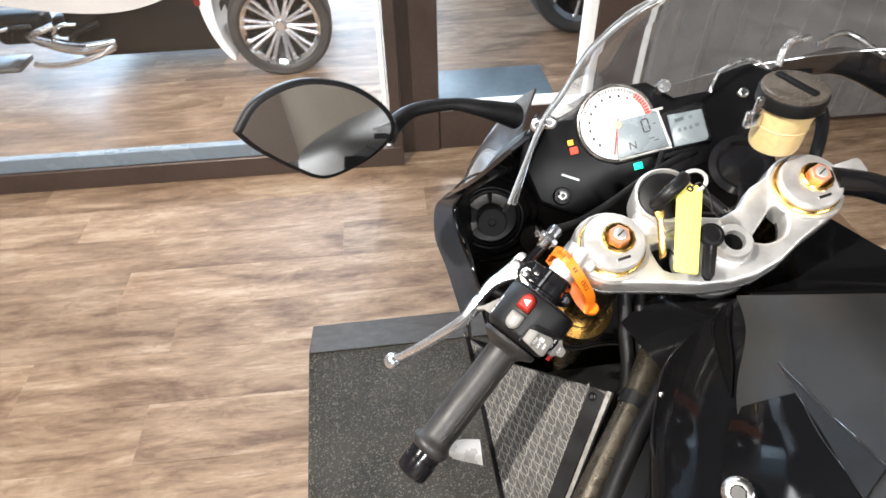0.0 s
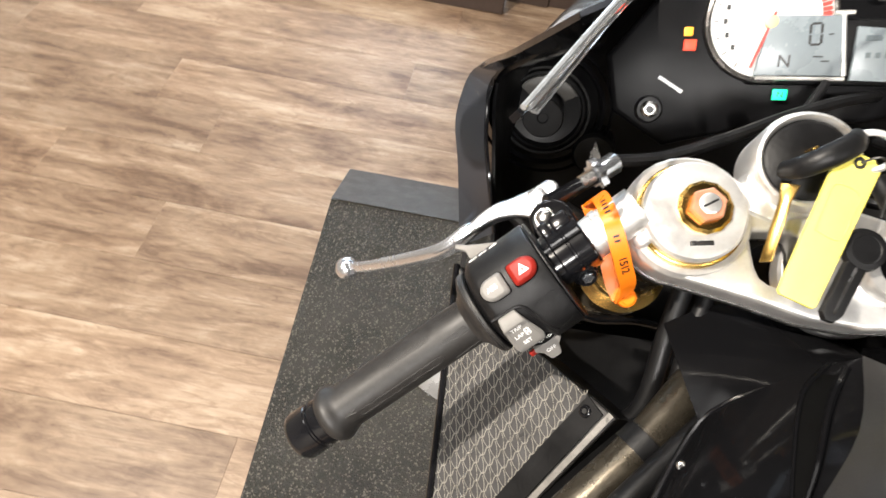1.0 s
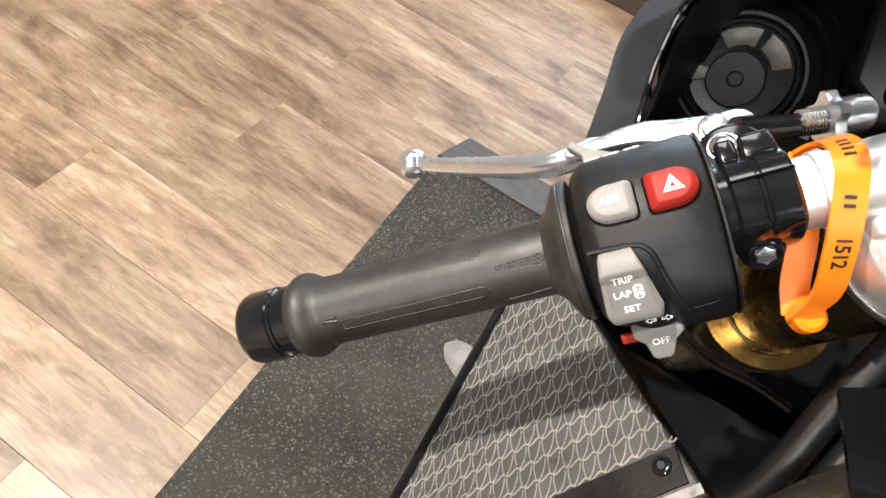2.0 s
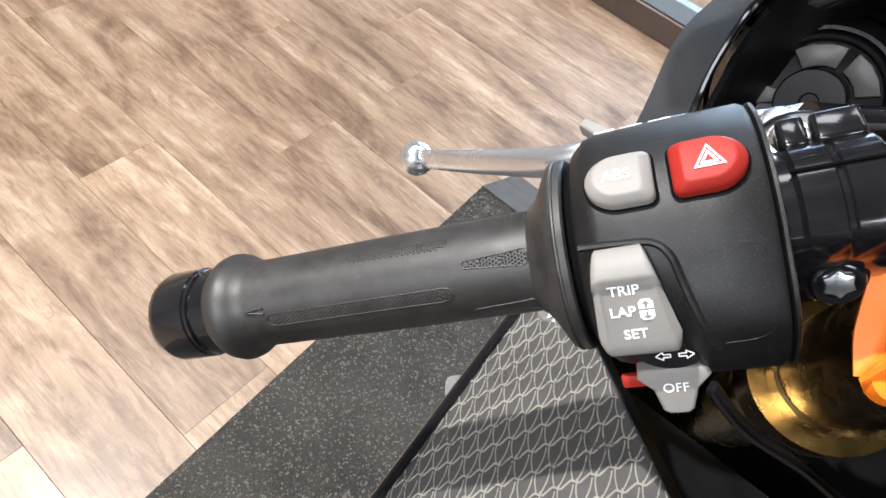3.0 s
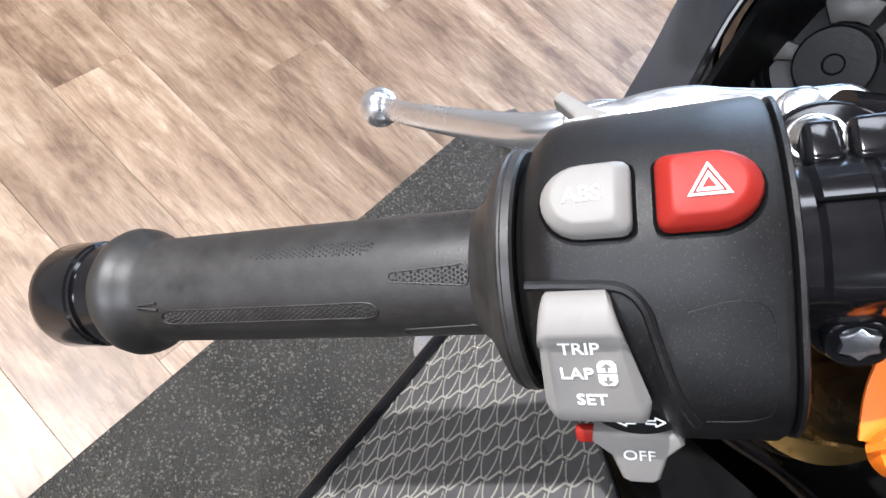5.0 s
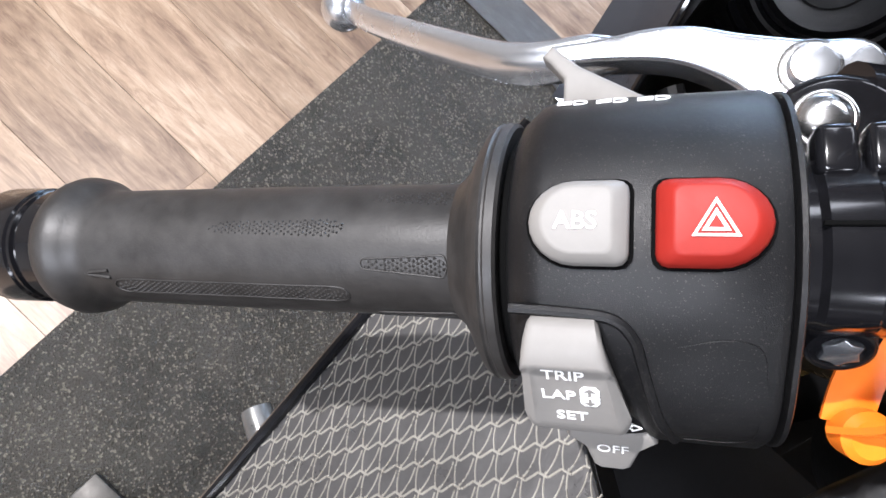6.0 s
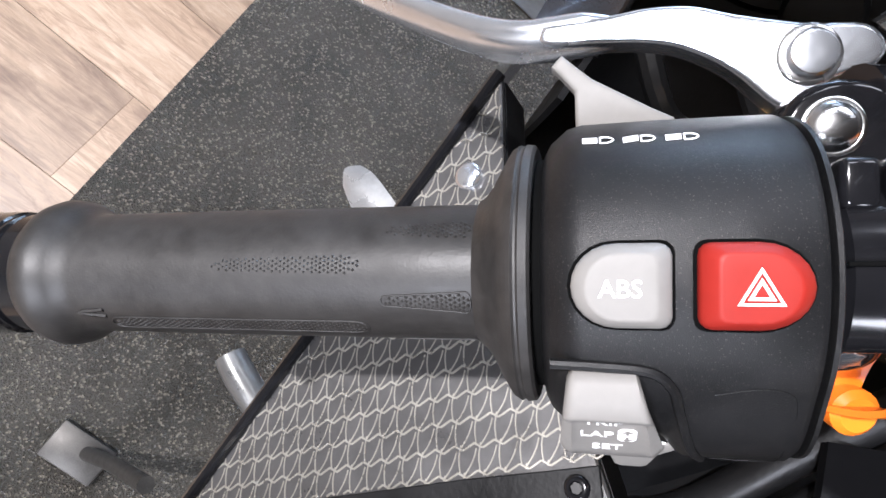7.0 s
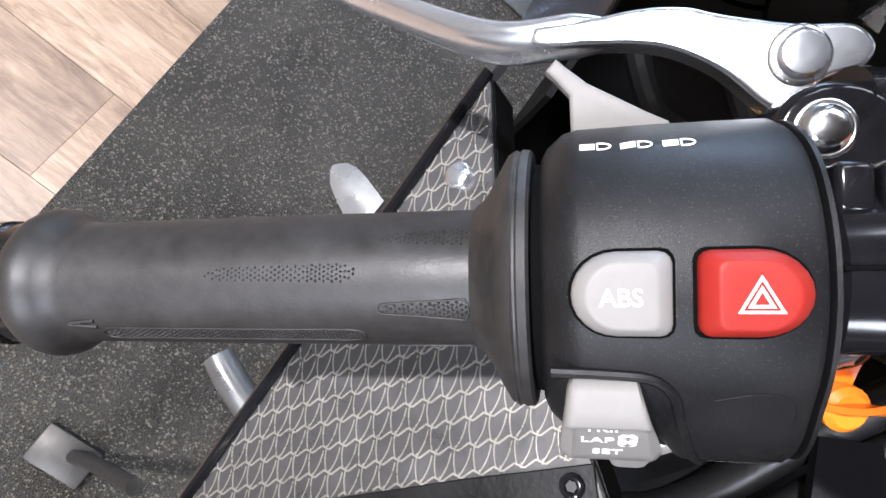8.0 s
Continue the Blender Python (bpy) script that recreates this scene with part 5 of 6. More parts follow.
part("fairing_trim", tube([(x + 0.0, y - 0.002, z + 0.001) for x, y, z in edge_b], 0.0016, 8, 6), BLACK, fair)
# inner black bowl behind the bars
bowl = [[(0.02, 0.13, 1.07), (0.05, 0.22, 1.03), (0.13, 0.3, 0.997), (0.24, 0.31, 1.0), (0.34, 0.3, 1.02)],
        [(-0.012, 0.17, 1.0), (0.03, 0.27, 0.97), (0.12, 0.33, 0.95), (0.25, 0.33, 0.955), (0.34, 0.29, 0.975)],
        [(-0.03, 0.225, 0.93), (0.02, 0.3, 0.89), (0.12, 0.33, 0.87), (0.26, 0.31, 0.89), (0.34, 0.26, 0.92)],
        [(-0.022, 0.168, 0.905), (0.01, 0.25, 0.8), (0.12, 0.28, 0.76), (0.26, 0.27, 0.8), (0.35, 0.2, 0.84)],
        [(-0.006, 0.115, 0.84), (0.03, 0.15, 0.66), (0.12, 0.2, 0.6), (0.26, 0.2, 0.62), (0.36, 0.14, 0.7)]]
part("inner_fairing", sheet(bowl, 0.003, 5), MATT, moto, "matt black inner fairing")
part("right_fairing", sheet([[(0.35, 0.295, 1.045), (0.43, 0.3, 1.06), (0.485, 0.27, 1.045), (0.52, 0.2, 1.03)], [(0.35, 0.3, 1.015), (0.43, 0.305, 1.028), (0.49, 0.275, 1.01), (0.525, 0.2, 0.99)], [(0.36, 0.33, 1.01), (0.44, 0.34, 1.02), (0.5, 0.3, 1.0), (0.54, 0.22, 0.98)]], 0.004), PAINT, moto, "gloss black fairing arch under the screen")
# lamp backs and plugs inside the fairing
HZ = Vector((-0.1, -0.92, 0.38)).normalized()
HX = Vector((1, -0.1, 0)).cross(HZ).cross(HZ).normalized() * -1
hl = axes(Vector((0.0175, 0.2513, 0.8882)), HX, HZ.cross(HX), HZ)
lampback = part("headlamp_back", lathe([(-0.012, 0.046), (0.0, 0.041), (0.003, 0.0395), (0.003, 0.0375), (-0.002, 0.0365), (0.002, 0.035), (0.003, 0.033), (-0.004, 0.0315), (-0.008, 0.016)], 56, "Z"), MATT, moto, "round black headlamp back", m=hl)
for a0, wide in ((38, 50), (98, 52), (196, 22)):
    vane = [(0.0185 * math.cos(radians(a0 + q)), 0.0185 * math.sin(radians(a0 + q))) for q in (0, wide / 3, wide / 1.5, wide)] + [(0.0305 * math.cos(radians(a0 + q)), 0.0305 * math.sin(radians(a0 + q))) for q in (wide, wide / 1.5, wide / 3, 0)]
    part("lamp_vane", slab(vane, -0.007, -0.001, 0.0008), mat("dusty_grey_plastic", (0.055, 0.052, 0.047), 0.5, vary=0.3, scale=80), lampback, m=hl)
part("bulb_plug", lathe([(-0.006, 0.0165), (0.014, 0.0165), (0.016, 0.0175), (0.021, 0.0175), (0.022, 0.0165), (0.022, 0.005), (0.0205, 0.004), (0.0205, 0.0005)], 40, "Z"), MATT, lampback, m=hl)
part("lamp_gasket", merge(lathe([(-0.003, 0.047), (0.002, 0.0495), (-0.002, 0.052)], 56, "Z", cap=False), lathe([(0.0, 0.056), (0.003, 0.0575), (0.0, 0.059)], 56, "Z", cap=False)), BLACK, lampback, m=hl)
part("relay_cover", lathe([(-0.03, 0.019), (0.0, 0.019), (0.003, 0.0165), (0.003, 0.004)], 32, "Z"), MATT, moto, "round black relay cover", m=hl @ Matrix.Translation((0.052, -0.026, 0.004)))
part("plug_latch", slab([(-0.004, -0.006), (0.005, -0.006), (0.0, 0.007)], 0.0, 0.003), STEEL, lampback, m=Matrix.Translation((0.052, 0.168, 0.93)) @ pose(0, 0, 0, 40, 0, 10))
for q, (a, b) in enumerate((((0.03, 0.14, 0.9), (0.09, 0.17, 0.88)), ((0.0, 0.145, 0.87), (0.06, 0.16, 0.83)))):
    mid = (Vector(a) + Vector(b)) / 2 + Vector((0, -0.02, 0.01 * q))
    part("wiring", tube([a, mid, b], 0.0055, 10, 6), MATT, moto)
part("clutch_cable", tube([(0.05, 0.0965, 0.9925), (0.08, 0.11, 0.99), (0.122, 0.135, 0.994), (0.159, 0.16, 0.998), (0.203, 0.19, 0.996), (0.24, 0.213, 0.99)], 0.004, 10, 8), MATT, moto, "black clutch cable")
part("brake_hose", tube([(0.272, 0.13, 1.08), (0.3, 0.16, 1.075), (0.315, 0.15, 1.06), (0.3, 0.12, 1.03), (0.29, 0.11, 0.98)], 0.0058, 10, 8), MATT, moto, "black brake hose")
part("wiring", tube([(0.19, 0.2, 0.94), (0.21, 0.14, 0.96), (0.24, 0.12, 0.98), (0.26, 0.16, 0.98), (0.25, 0.2, 0.96)], 0.0035, 10, 8), MATT, moto)
part("wiring", tube([(0.18, 0.13, 0.93), (0.17, 0.16, 0.98), (0.19, 0.2, 1.0)], 0.003, 10, 8), MATT, moto)
turned("horn_body", [(-0.02, 0.02), (0.0, 0.033), (0.004, 0.033), (0.006, 0.026), (0.002, 0.022), (0.004, 0.01)], BLACK, moto, Matrix.Translation((0.264, 0.17, 0.995)) @ pose(0, 0, 0, 35, -15, 0))

# screen
scr = [[(-0.018, 0.006, 1.097), (0.021, 0.086, 1.108), (0.046, 0.119, 1.117), (0.081, 0.154, 1.142), (0.145, 0.184, 1.169), (0.23, 0.2, 1.185), (0.31, 0.185, 1.185), (0.39, 0.125, 1.17), (0.455, 0.05, 1.14)],
       [(-0.016, 0.01, 1.094), (0.025, 0.105, 1.1), (0.055, 0.15, 1.105), (0.095, 0.2, 1.12), (0.155, 0.245, 1.135), (0.235, 0.265, 1.145), (0.32, 0.245, 1.15), (0.41, 0.165, 1.15), (0.465, 0.06, 1.135)],
       [(-0.014, 0.012, 1.09), (0.03, 0.12, 1.086), (0.07, 0.195, 1.05), (0.115, 0.265, 1.012), (0.17, 0.312, 1.0), (0.245, 0.33, 1.01), (0.335, 0.31, 1.04), (0.43, 0.2, 1.1), (0.475, 0.07, 1.12)]]
ws = part("windscreen", sheet(scr, 0.0028, 5), SMOKE, moto, "lightly smoked clear windscreen")
ws.visible_shadow = False
# Opaque pale tube paints the light in the screen's clear rim.
part("screen_rim", tube(scr[0], 0.0014, 8, 6), mat("lit_screen_edge", (0.3, 0.315, 0.33), 0.12, metal=0.2, vary=0.2, scale=60, coat=1.0), moto, "pale tube painting the light along the screen's top edge")
part("screen_lip", strap([(-0.02, 0.008, 1.09), (0.005, 0.07, 1.075), (0.02, 0.12, 1.072), (0.05, 0.2, 1.055)], 0.005, 0.003, (0.3, -0.2, 0.8)), BLACK, moto, "gloss black screen edge")
for p in ((0.026, 0.11, 1.096), (0.045, 0.14, 1.08)):
    bolt("screen_bolt", look(p, (-0.1, -0.34, 1.36)) @ Matrix.Rotation(math.pi, 4, "Y"), 0.0062, 0.004, moto, STEEL)
# Steel tube stands in for light caught by the clear lower edge.
part("screen_edge", tube([DASH @ Vector(q) for q in ((0.106, 0.001, -0.003), (0.11, 0.008, -0.003), (0.122, 0.021, -0.002), (0.14, 0.0245, -0.001), (0.157, 0.0235, -0.002), (0.171, 0.0105, -0.003))], 0.0016, 8, 6), STEEL, moto, "steel tube painting the light along the screen's lower edge")
part("screen_bracket", tube([(0.33, 0.26, 1.06), (0.34, 0.27, 1.08), (0.365, 0.275, 1.085)], 0.004, 8, 6), STEEL, moto)
part("screen_bracket", tube([(0.38, 0.28, 1.075), (0.42, 0.29, 1.08), (0.45, 0.26, 1.065)], 0.0035, 8, 6), STEEL, moto)

# mirror
MN = Vector((0.40, -0.90, 0.24)).normalized()
MX = Vector((0.82, 0.42, -0.34))
MX = (MX - MX.dot(MN) * MN).normalized()
MM = axes(Vector((-0.147, 0.095, 1.112)), MX, MN.cross(MX), MN) @ Matrix.Translation((-0.0033, 0, 0)) @ Matrix.Diagonal((0.945, 0.97, 1, 1))
mir_out = round_loop([(x, y * (0.9 if y < 0 else 1.0), z) for x, y, z in ((-0.07, -0.004, 0), (-0.055, 0.022, 0), (-0.02, 0.04, 0), (0.022, 0.0395, 0), (0.055, 0.024, 0), (0.066, 0.005, 0), (0.051, -0.017, 0), (0.027, -0.034, 0), (0.004, -0.0425, 0), (-0.02, -0.035, 0), (-0.053, -0.018, 0))], 5)
mir = part("mirror", slab(mir_out, 0.0, 0.004, 0.003, 3), MATT, moto, "black rear-view mirror", m=MM)
shell = bmesh.new()
prev = None
for k, z in ((1.0, 0.0), (0.97, -0.01), (0.85, -0.024), (0.6, -0.033), (0.25, -0.036)):
    ring = [shell.verts.new((x * k, y * k, z)) for x, y in mir_out]
    if prev:
        for i in range(len(ring)):
            shell.faces.new((prev[i], prev[(i + 1) % len(ring)], ring[(i + 1) % len(ring)], ring[i]))
    prev = ring
shell.faces.new(prev)
part("mirror_shell", shell, MATT, mir, m=MM)
part("mirror_glass", slab([(x * 0.915, y * 0.9) for x, y in mir_out], 0.0038, 0.0046), MIRROR, mir, "reflecting mirror glass", m=MM, smooth=False)
part("mirror_stem", tube([MM @ Vector((0.062, 0.0, -0.008)), (-0.078, 0.148, 1.096), (-0.04, 0.16, 1.094), (-0.012, 0.163, 1.086), (0.02, 0.175, 1.07)], [0.0095, 0.0072, 0.0066, 0.0095, 0.015], 16, 7, flat=0.8), MATT, mir, "matt black mirror stem")
part("stem_joint", lathe([(-0.0015, 0.0102), (0.0015, 0.0102)], 24), INK, mir, m=axes(MM @ Vector((0.068, 0.002, -0.01)), MX, MN.cross(MX), MN))

# brake fluid reservoir
RS = pose(0.241, 0.106, 1.104, 4, -2, 0) @ Matrix.Diagonal((0.82, 0.82, 0.95, 1))
resv = part("fluid_reservoir", lathe([(-0.047, 0.02), (-0.045, 0.0245), (-0.041, 0.026), (-0.012, 0.0272), (-0.006, 0.0285), (0.002, 0.029)], 48, "Z"), FLUID, moto, "amber brake fluid reservoir with a black cap", m=RS)
part("fluid_line", lathe([(-0.022, 0.0268), (-0.0205, 0.0276), (-0.0195, 0.027)], 48, "Z", cap=False), FLUID, resv, m=RS)
part("cap_rim", lathe([(0.0, 0.031), (0.0, 0.0335), (0.011, 0.034), (0.0125, 0.033), (0.0125, 0.02)], 64, "Z"), MATT, resv, "black screw cap", m=RS)
part("cap_top", lathe([(0.0122, 0.0325), (0.0155, 0.0318), (0.017, 0.028), (0.0165, 0.004)], 48, "Z"), mat("dusty_grey_cap", (0.06, 0.052, 0.043), 0.3, vary=0.6, scale=45), resv, m=RS)
part("cap_grip", box(0.008, 0.05, 0.004, (0, 0, 0.0175), 0.0015), MATT, resv, m=RS @ pose(0, 0, 0, 0, 0, 20))
part("reservoir_bracket", merge(box(0.012, 0.006, 0.03, (-0.033, -0.004, -0.005), 0.002), box(0.008, 0.008, 0.016, (-0.039, -0.002, -0.014), 0.002)), STEEL, resv, m=RS)
part("master_cylinder", tube([S @ Vector((0.1, -0.01, 0.0)), S @ Vector((0.14, -0.022, -0.012)), S @ Vector((0.2, -0.06, -0.03))], [0.013, 0.012, 0.012], 14, 5), BLACK, moto)
part("clip_on_clamp", box(0.03, 0.02, 0.02, (0.125, -0.005, -0.01), 0.005), ALU, moto, m=S)

# tank and the covers round it
grid = [[(0.176, -0.004, 0.99), (0.202, -0.036, 1.02), (0.245, -0.055, 1.035), (0.32, -0.07, 1.04)],
        [(0.158, -0.05, 1.0), (0.172, -0.085, 1.03), (0.22, -0.11, 1.055), (0.31, -0.12, 1.06)],
        [(0.128, -0.1, 0.994), (0.148, -0.13, 1.027), (0.19, -0.17, 1.065), (0.3, -0.19, 1.085)],
        [(0.105, -0.16, 1.0), (0.12, -0.2, 1.04), (0.16, -0.24, 1.075), (0.29, -0.27, 1.10)],
        [(0.08, -0.25, 1.0), (0.1, -0.3, 1.04), (0.15, -0.34, 1.07), (0.29, -0.38, 1.09)]]
TANKM = mat("satin_black_tank", (0.011, 0.0106, 0.0102), 0.38, vary=0.2, scale=40, rough_vary=0.03, bump=0.3, bump_scale=1200, spec=0.36)
# Lighter than the black tank: paints the highlights on the crease edges.
CREASE = mat("crease_highlight", (0.04, 0.04, 0.042), 0.12, metal=0.6, vary=0.1, scale=30, coat=1.0)
COVERM = mat("deep_gloss_black", (0.004, 0.004, 0.0045), 0.08, vary=0.1, scale=20, rough_vary=0.02, spec=0.06)
tank = part("fuel_tank", sheet(grid, 0.006, 5), TANKM, moto, "satin black fuel tank with a raised crease")
up_line = [(0.1519, -0.0951, 1.0198), (0.1510, -0.1222, 1.0289), (0.1490, -0.1485, 1.0387), (0.1466, -0.1720, 1.0493), (0.1449, -0.1917, 1.0578)]
low_line = [(0.1519, -0.0951, 1.0196), (0.1452, -0.1300, 1.0275), (0.1369, -0.1588, 1.0360), (0.1316, -0.1832, 1.0449), (0.1279, -0.2038, 1.0509)]
# Dark sheet on the tank paints the shade of the crease's recess.
part("tank_crease", sheet([up_line, low_line], 0.002, 4), MATT, tank, "dark spear painting the shaded recess along the crease")
part("tank_side", sheet([[(0.1225, -0.1085, 0.9913), (0.1332, -0.1170, 1.0114), (0.1461, -0.1227, 1.0256)], [(0.1094, -0.1275, 0.9894), (0.1231, -0.1410, 1.0157), (0.1407, -0.1497, 1.0343)], [(0.0981, -0.1463, 0.9880), (0.1145, -0.1621, 1.0191), (0.1345, -0.1716, 1.0418)], [(0.0870, -0.1680, 0.9870), (0.1065, -0.1843, 1.0195), (0.1284, -0.1957, 1.0490)], [(0.0765, -0.1920, 0.9862), (0.0988, -0.2074, 1.0175), (0.1227, -0.2181, 1.0517)]], 0.0025, 4), COVERM, tank, "gloss black lower flank of the tank")
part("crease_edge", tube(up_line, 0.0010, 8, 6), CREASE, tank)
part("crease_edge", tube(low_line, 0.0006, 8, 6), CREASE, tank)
cover = [[(0.179, -0.003, 0.988), (0.161, -0.05, 0.9965), (0.132, -0.1, 0.992), (0.109, -0.16, 0.997), (0.085, -0.24, 0.998)],
         [(0.142, -0.016, 0.965), (0.122, -0.058, 0.969), (0.101, -0.104, 0.971), (0.085, -0.145, 0.974), (0.064, -0.2, 0.977)],
         [(0.113, -0.034, 0.94), (0.094, -0.07, 0.943), (0.0765, -0.107, 0.944), (0.064, -0.14, 0.946), (0.045, -0.19, 0.95)],
         [(0.118, -0.03, 0.9), (0.1, -0.06, 0.9), (0.085, -0.1, 0.9), (0.072, -0.13, 0.9), (0.05, -0.19, 0.9)]]
cov = part("tank_cover", sheet(cover, 0.004, 5), COVERM, moto, "gloss black side cover beside the tank")
# Black sheet laid on the cover as the slit's shade.
part("cover_groove", sheet([[(0.1660, -0.0060, 0.9780), (0.1485, -0.0261, 0.9783), (0.1342, -0.0654, 0.9849), (0.1262, -0.0963, 0.9897)], [(0.1690, -0.0110, 0.9840), (0.1556, -0.0330, 0.9871), (0.1401, -0.0694, 0.9908), (0.1260, -0.0981, 0.9900)]], 0.0015, 4), GAP, cov)
part("groove_lip", tube([(0.1660, -0.0060, 0.9788), (0.1485, -0.0261, 0.9791), (0.1342, -0.0654, 0.9857), (0.1262, -0.0963, 0.9905)], [0.0016, 0.0014, 0.001, 0.0005], 8, 6), COVERM, cov)
part("groove_lip", tube([(0.1700, -0.0100, 0.9846), (0.1556, -0.0330, 0.9879), (0.1401, -0.0694, 0.9916), (0.1260, -0.0981, 0.9908)], [0.0022, 0.002, 0.0014, 0.0006], 8, 6), COVERM, cov)
part("cover_edge", tube([(0.1475, -0.0145, 0.9645), (0.113, -0.035, 0.942), (0.0765, -0.106, 0.944), (0.085, -0.13, 0.955)], 0.0016, 8, 6), BLACK, cov)
for p in ((0.1, -0.062, 0.946), (0.093, -0.085, 0.9465), (0.088, -0.118, 0.951)):
    bolt("cover_screw", look(p, (-0.096, -0.33, 1.35)) @ Matrix.Rotation(math.pi, 4, "Y"), 0.0026, 0.002, cov, STEEL)
bolt("tank_bolt", look((0.082, -0.18, 1.021), (-0.096, -0.33, 1.35)) @ Matrix.Rotation(math.pi, 4, "Y"), 0.0092, 0.005, tank, STEEL)
part("tank_front_cover", sheet([[(0.2, 0.02, 0.96), (0.25, 0.02, 0.975), (0.33, 0.0, 0.98)], [(0.19, -0.003, 0.99), (0.25, -0.028, 1.012), (0.33, -0.045, 1.02)]], 0.004), COVERM, moto, "gloss black cover ahead of the tank")
part("duct_cover", sheet([[(0.15, 0.07, 0.94), (0.25, 0.11, 0.945), (0.35, 0.12, 0.955)], [(0.17, 0.03, 0.945), (0.26, 0.04, 0.96), (0.37, 0.03, 0.97)], [(0.185, -0.002, 0.96), (0.27, -0.02, 0.985), (0.39, -0.03, 1.0)]], 0.004), COVERM, moto, "gloss black duct cover under the yoke")
part("ignition_cover", sheet([[(0.1, 0.03, 0.93), (0.14, 0.045, 0.945), (0.2, 0.03, 0.95)], [(0.115, -0.03, 0.935), (0.15, -0.012, 0.958), (0.182, -0.004, 0.985)]], 0.004), COVERM, moto)
# frame spars and tubes
part("frame_spar", tube([(0.17, 0.045, 0.925), (0.128, 0.005, 0.918), (0.094, -0.04, 0.905), (0.03, -0.115, 0.862), (-0.03, -0.2, 0.82)], [0.014, 0.0135, 0.0125, 0.0125, 0.0125], 16, 7), FRAME, moto, "satin metal frame tube")
part("frame_joint", lathe([(-0.006, 0.0125), (-0.006, 0.0142), (0.006, 0.0142), (0.006, 0.0125)], 24, "Z"), MATT, moto, m=look((0.094, -0.04, 0.905), (0.03, -0.115, 0.862)))
part("frame_tube", tube([(0.16, 0.01, 0.93), (0.1, -0.055, 0.918), (0.05, -0.115, 0.888), (0.0, -0.19, 0.85)], 0.0075, 14, 7), MATT, moto)
part("frame_beam", sheet([[(0.16, 0.05, 0.9), (0.09, -0.03, 0.885), (0.0, -0.14, 0.82)], [(0.2, 0.03, 0.86), (0.13, -0.05, 0.85), (0.04, -0.17, 0.8)]], 0.02), MATT, moto)
part("wiring", tube([(0.11, 0.06, 0.95), (0.106, 0.03, 0.92), (0.1, -0.01, 0.88), (0.07, -0.02, 0.84)], 0.0065, 12, 6), MATT, moto)
part("wiring", tube([(0.125, 0.06, 0.95), (0.118, 0.025, 0.925), (0.112, -0.015, 0.89), (0.1, -0.03, 0.84)], 0.0055, 12, 6), MATT, moto)
part("fork_bracket", tube([(0.06, 0.08, 0.845), (0.085, 0.085, 0.83), (0.12, 0.1, 0.815), (0.149, 0.108, 0.802)], 0.0042, 10, 6, flat=0.6), BLACK, moto, "black metal bracket by the fork")
part("radiator_cover", sheet([[(0.02, 0.12, 0.74), (0.16, 0.14, 0.72), (0.4, 0.14, 0.74)], [(0.03, -0.1, 0.7), (0.16, -0.1, 0.68), (0.4, -0.1, 0.7)]], 0.004), MATT, moto)
part("seat", box(0.26, 0.5, 0.09, (0.24, -0.68, 0.98), 0.04, 4), MATT, moto)
# wheels that carry the machine
for y in (0.62, -0.82):
    w = part("wheel", lathe([(-0.055, 0.22), (-0.06, 0.26), (-0.04, 0.295), (0.0, 0.305), (0.04, 0.295), (0.06, 0.26), (0.055, 0.22)], 48), TYRE, moto, m=pose(0.3, y if y < 0 else 0.34, 0.465, 0, 8, 0))
    part("rim", lathe([(-0.05, 0.2), (-0.05, 0.222), (0.05, 0.222), (0.05, 0.2)], 40), BLACK, w, m=pose(0.3, y if y < 0 else 0.34, 0.465, 0, 8, 0))
part("stand_foot", merge(tube([(-0.01, -0.21, 0.36), (-0.05, -0.24, 0.24), (-0.08, -0.262, 0.172)], [0.009, 0.009, 0.009], 14, 5), box(0.075, 0.05, 0.01, (-0.09, -0.268, 0.167), 0.003)), mat("worn_dark_steel", (0.05, 0.047, 0.043), 0.45, metal=0.6, vary=0.45, scale=90), moto, "worn dark steel side stand foot")
part("engine_block", box(0.26, 0.4, 0.34, (0.25, -0.15, 0.5), 0.04, 3), MATT, moto)

# ---- beyond the glass: a white trike and another machine ----
trike = thing("trike", (-1.3, 2.75, 0), "white three-wheeled motorcycle with chrome wheels behind the glass", "trike")


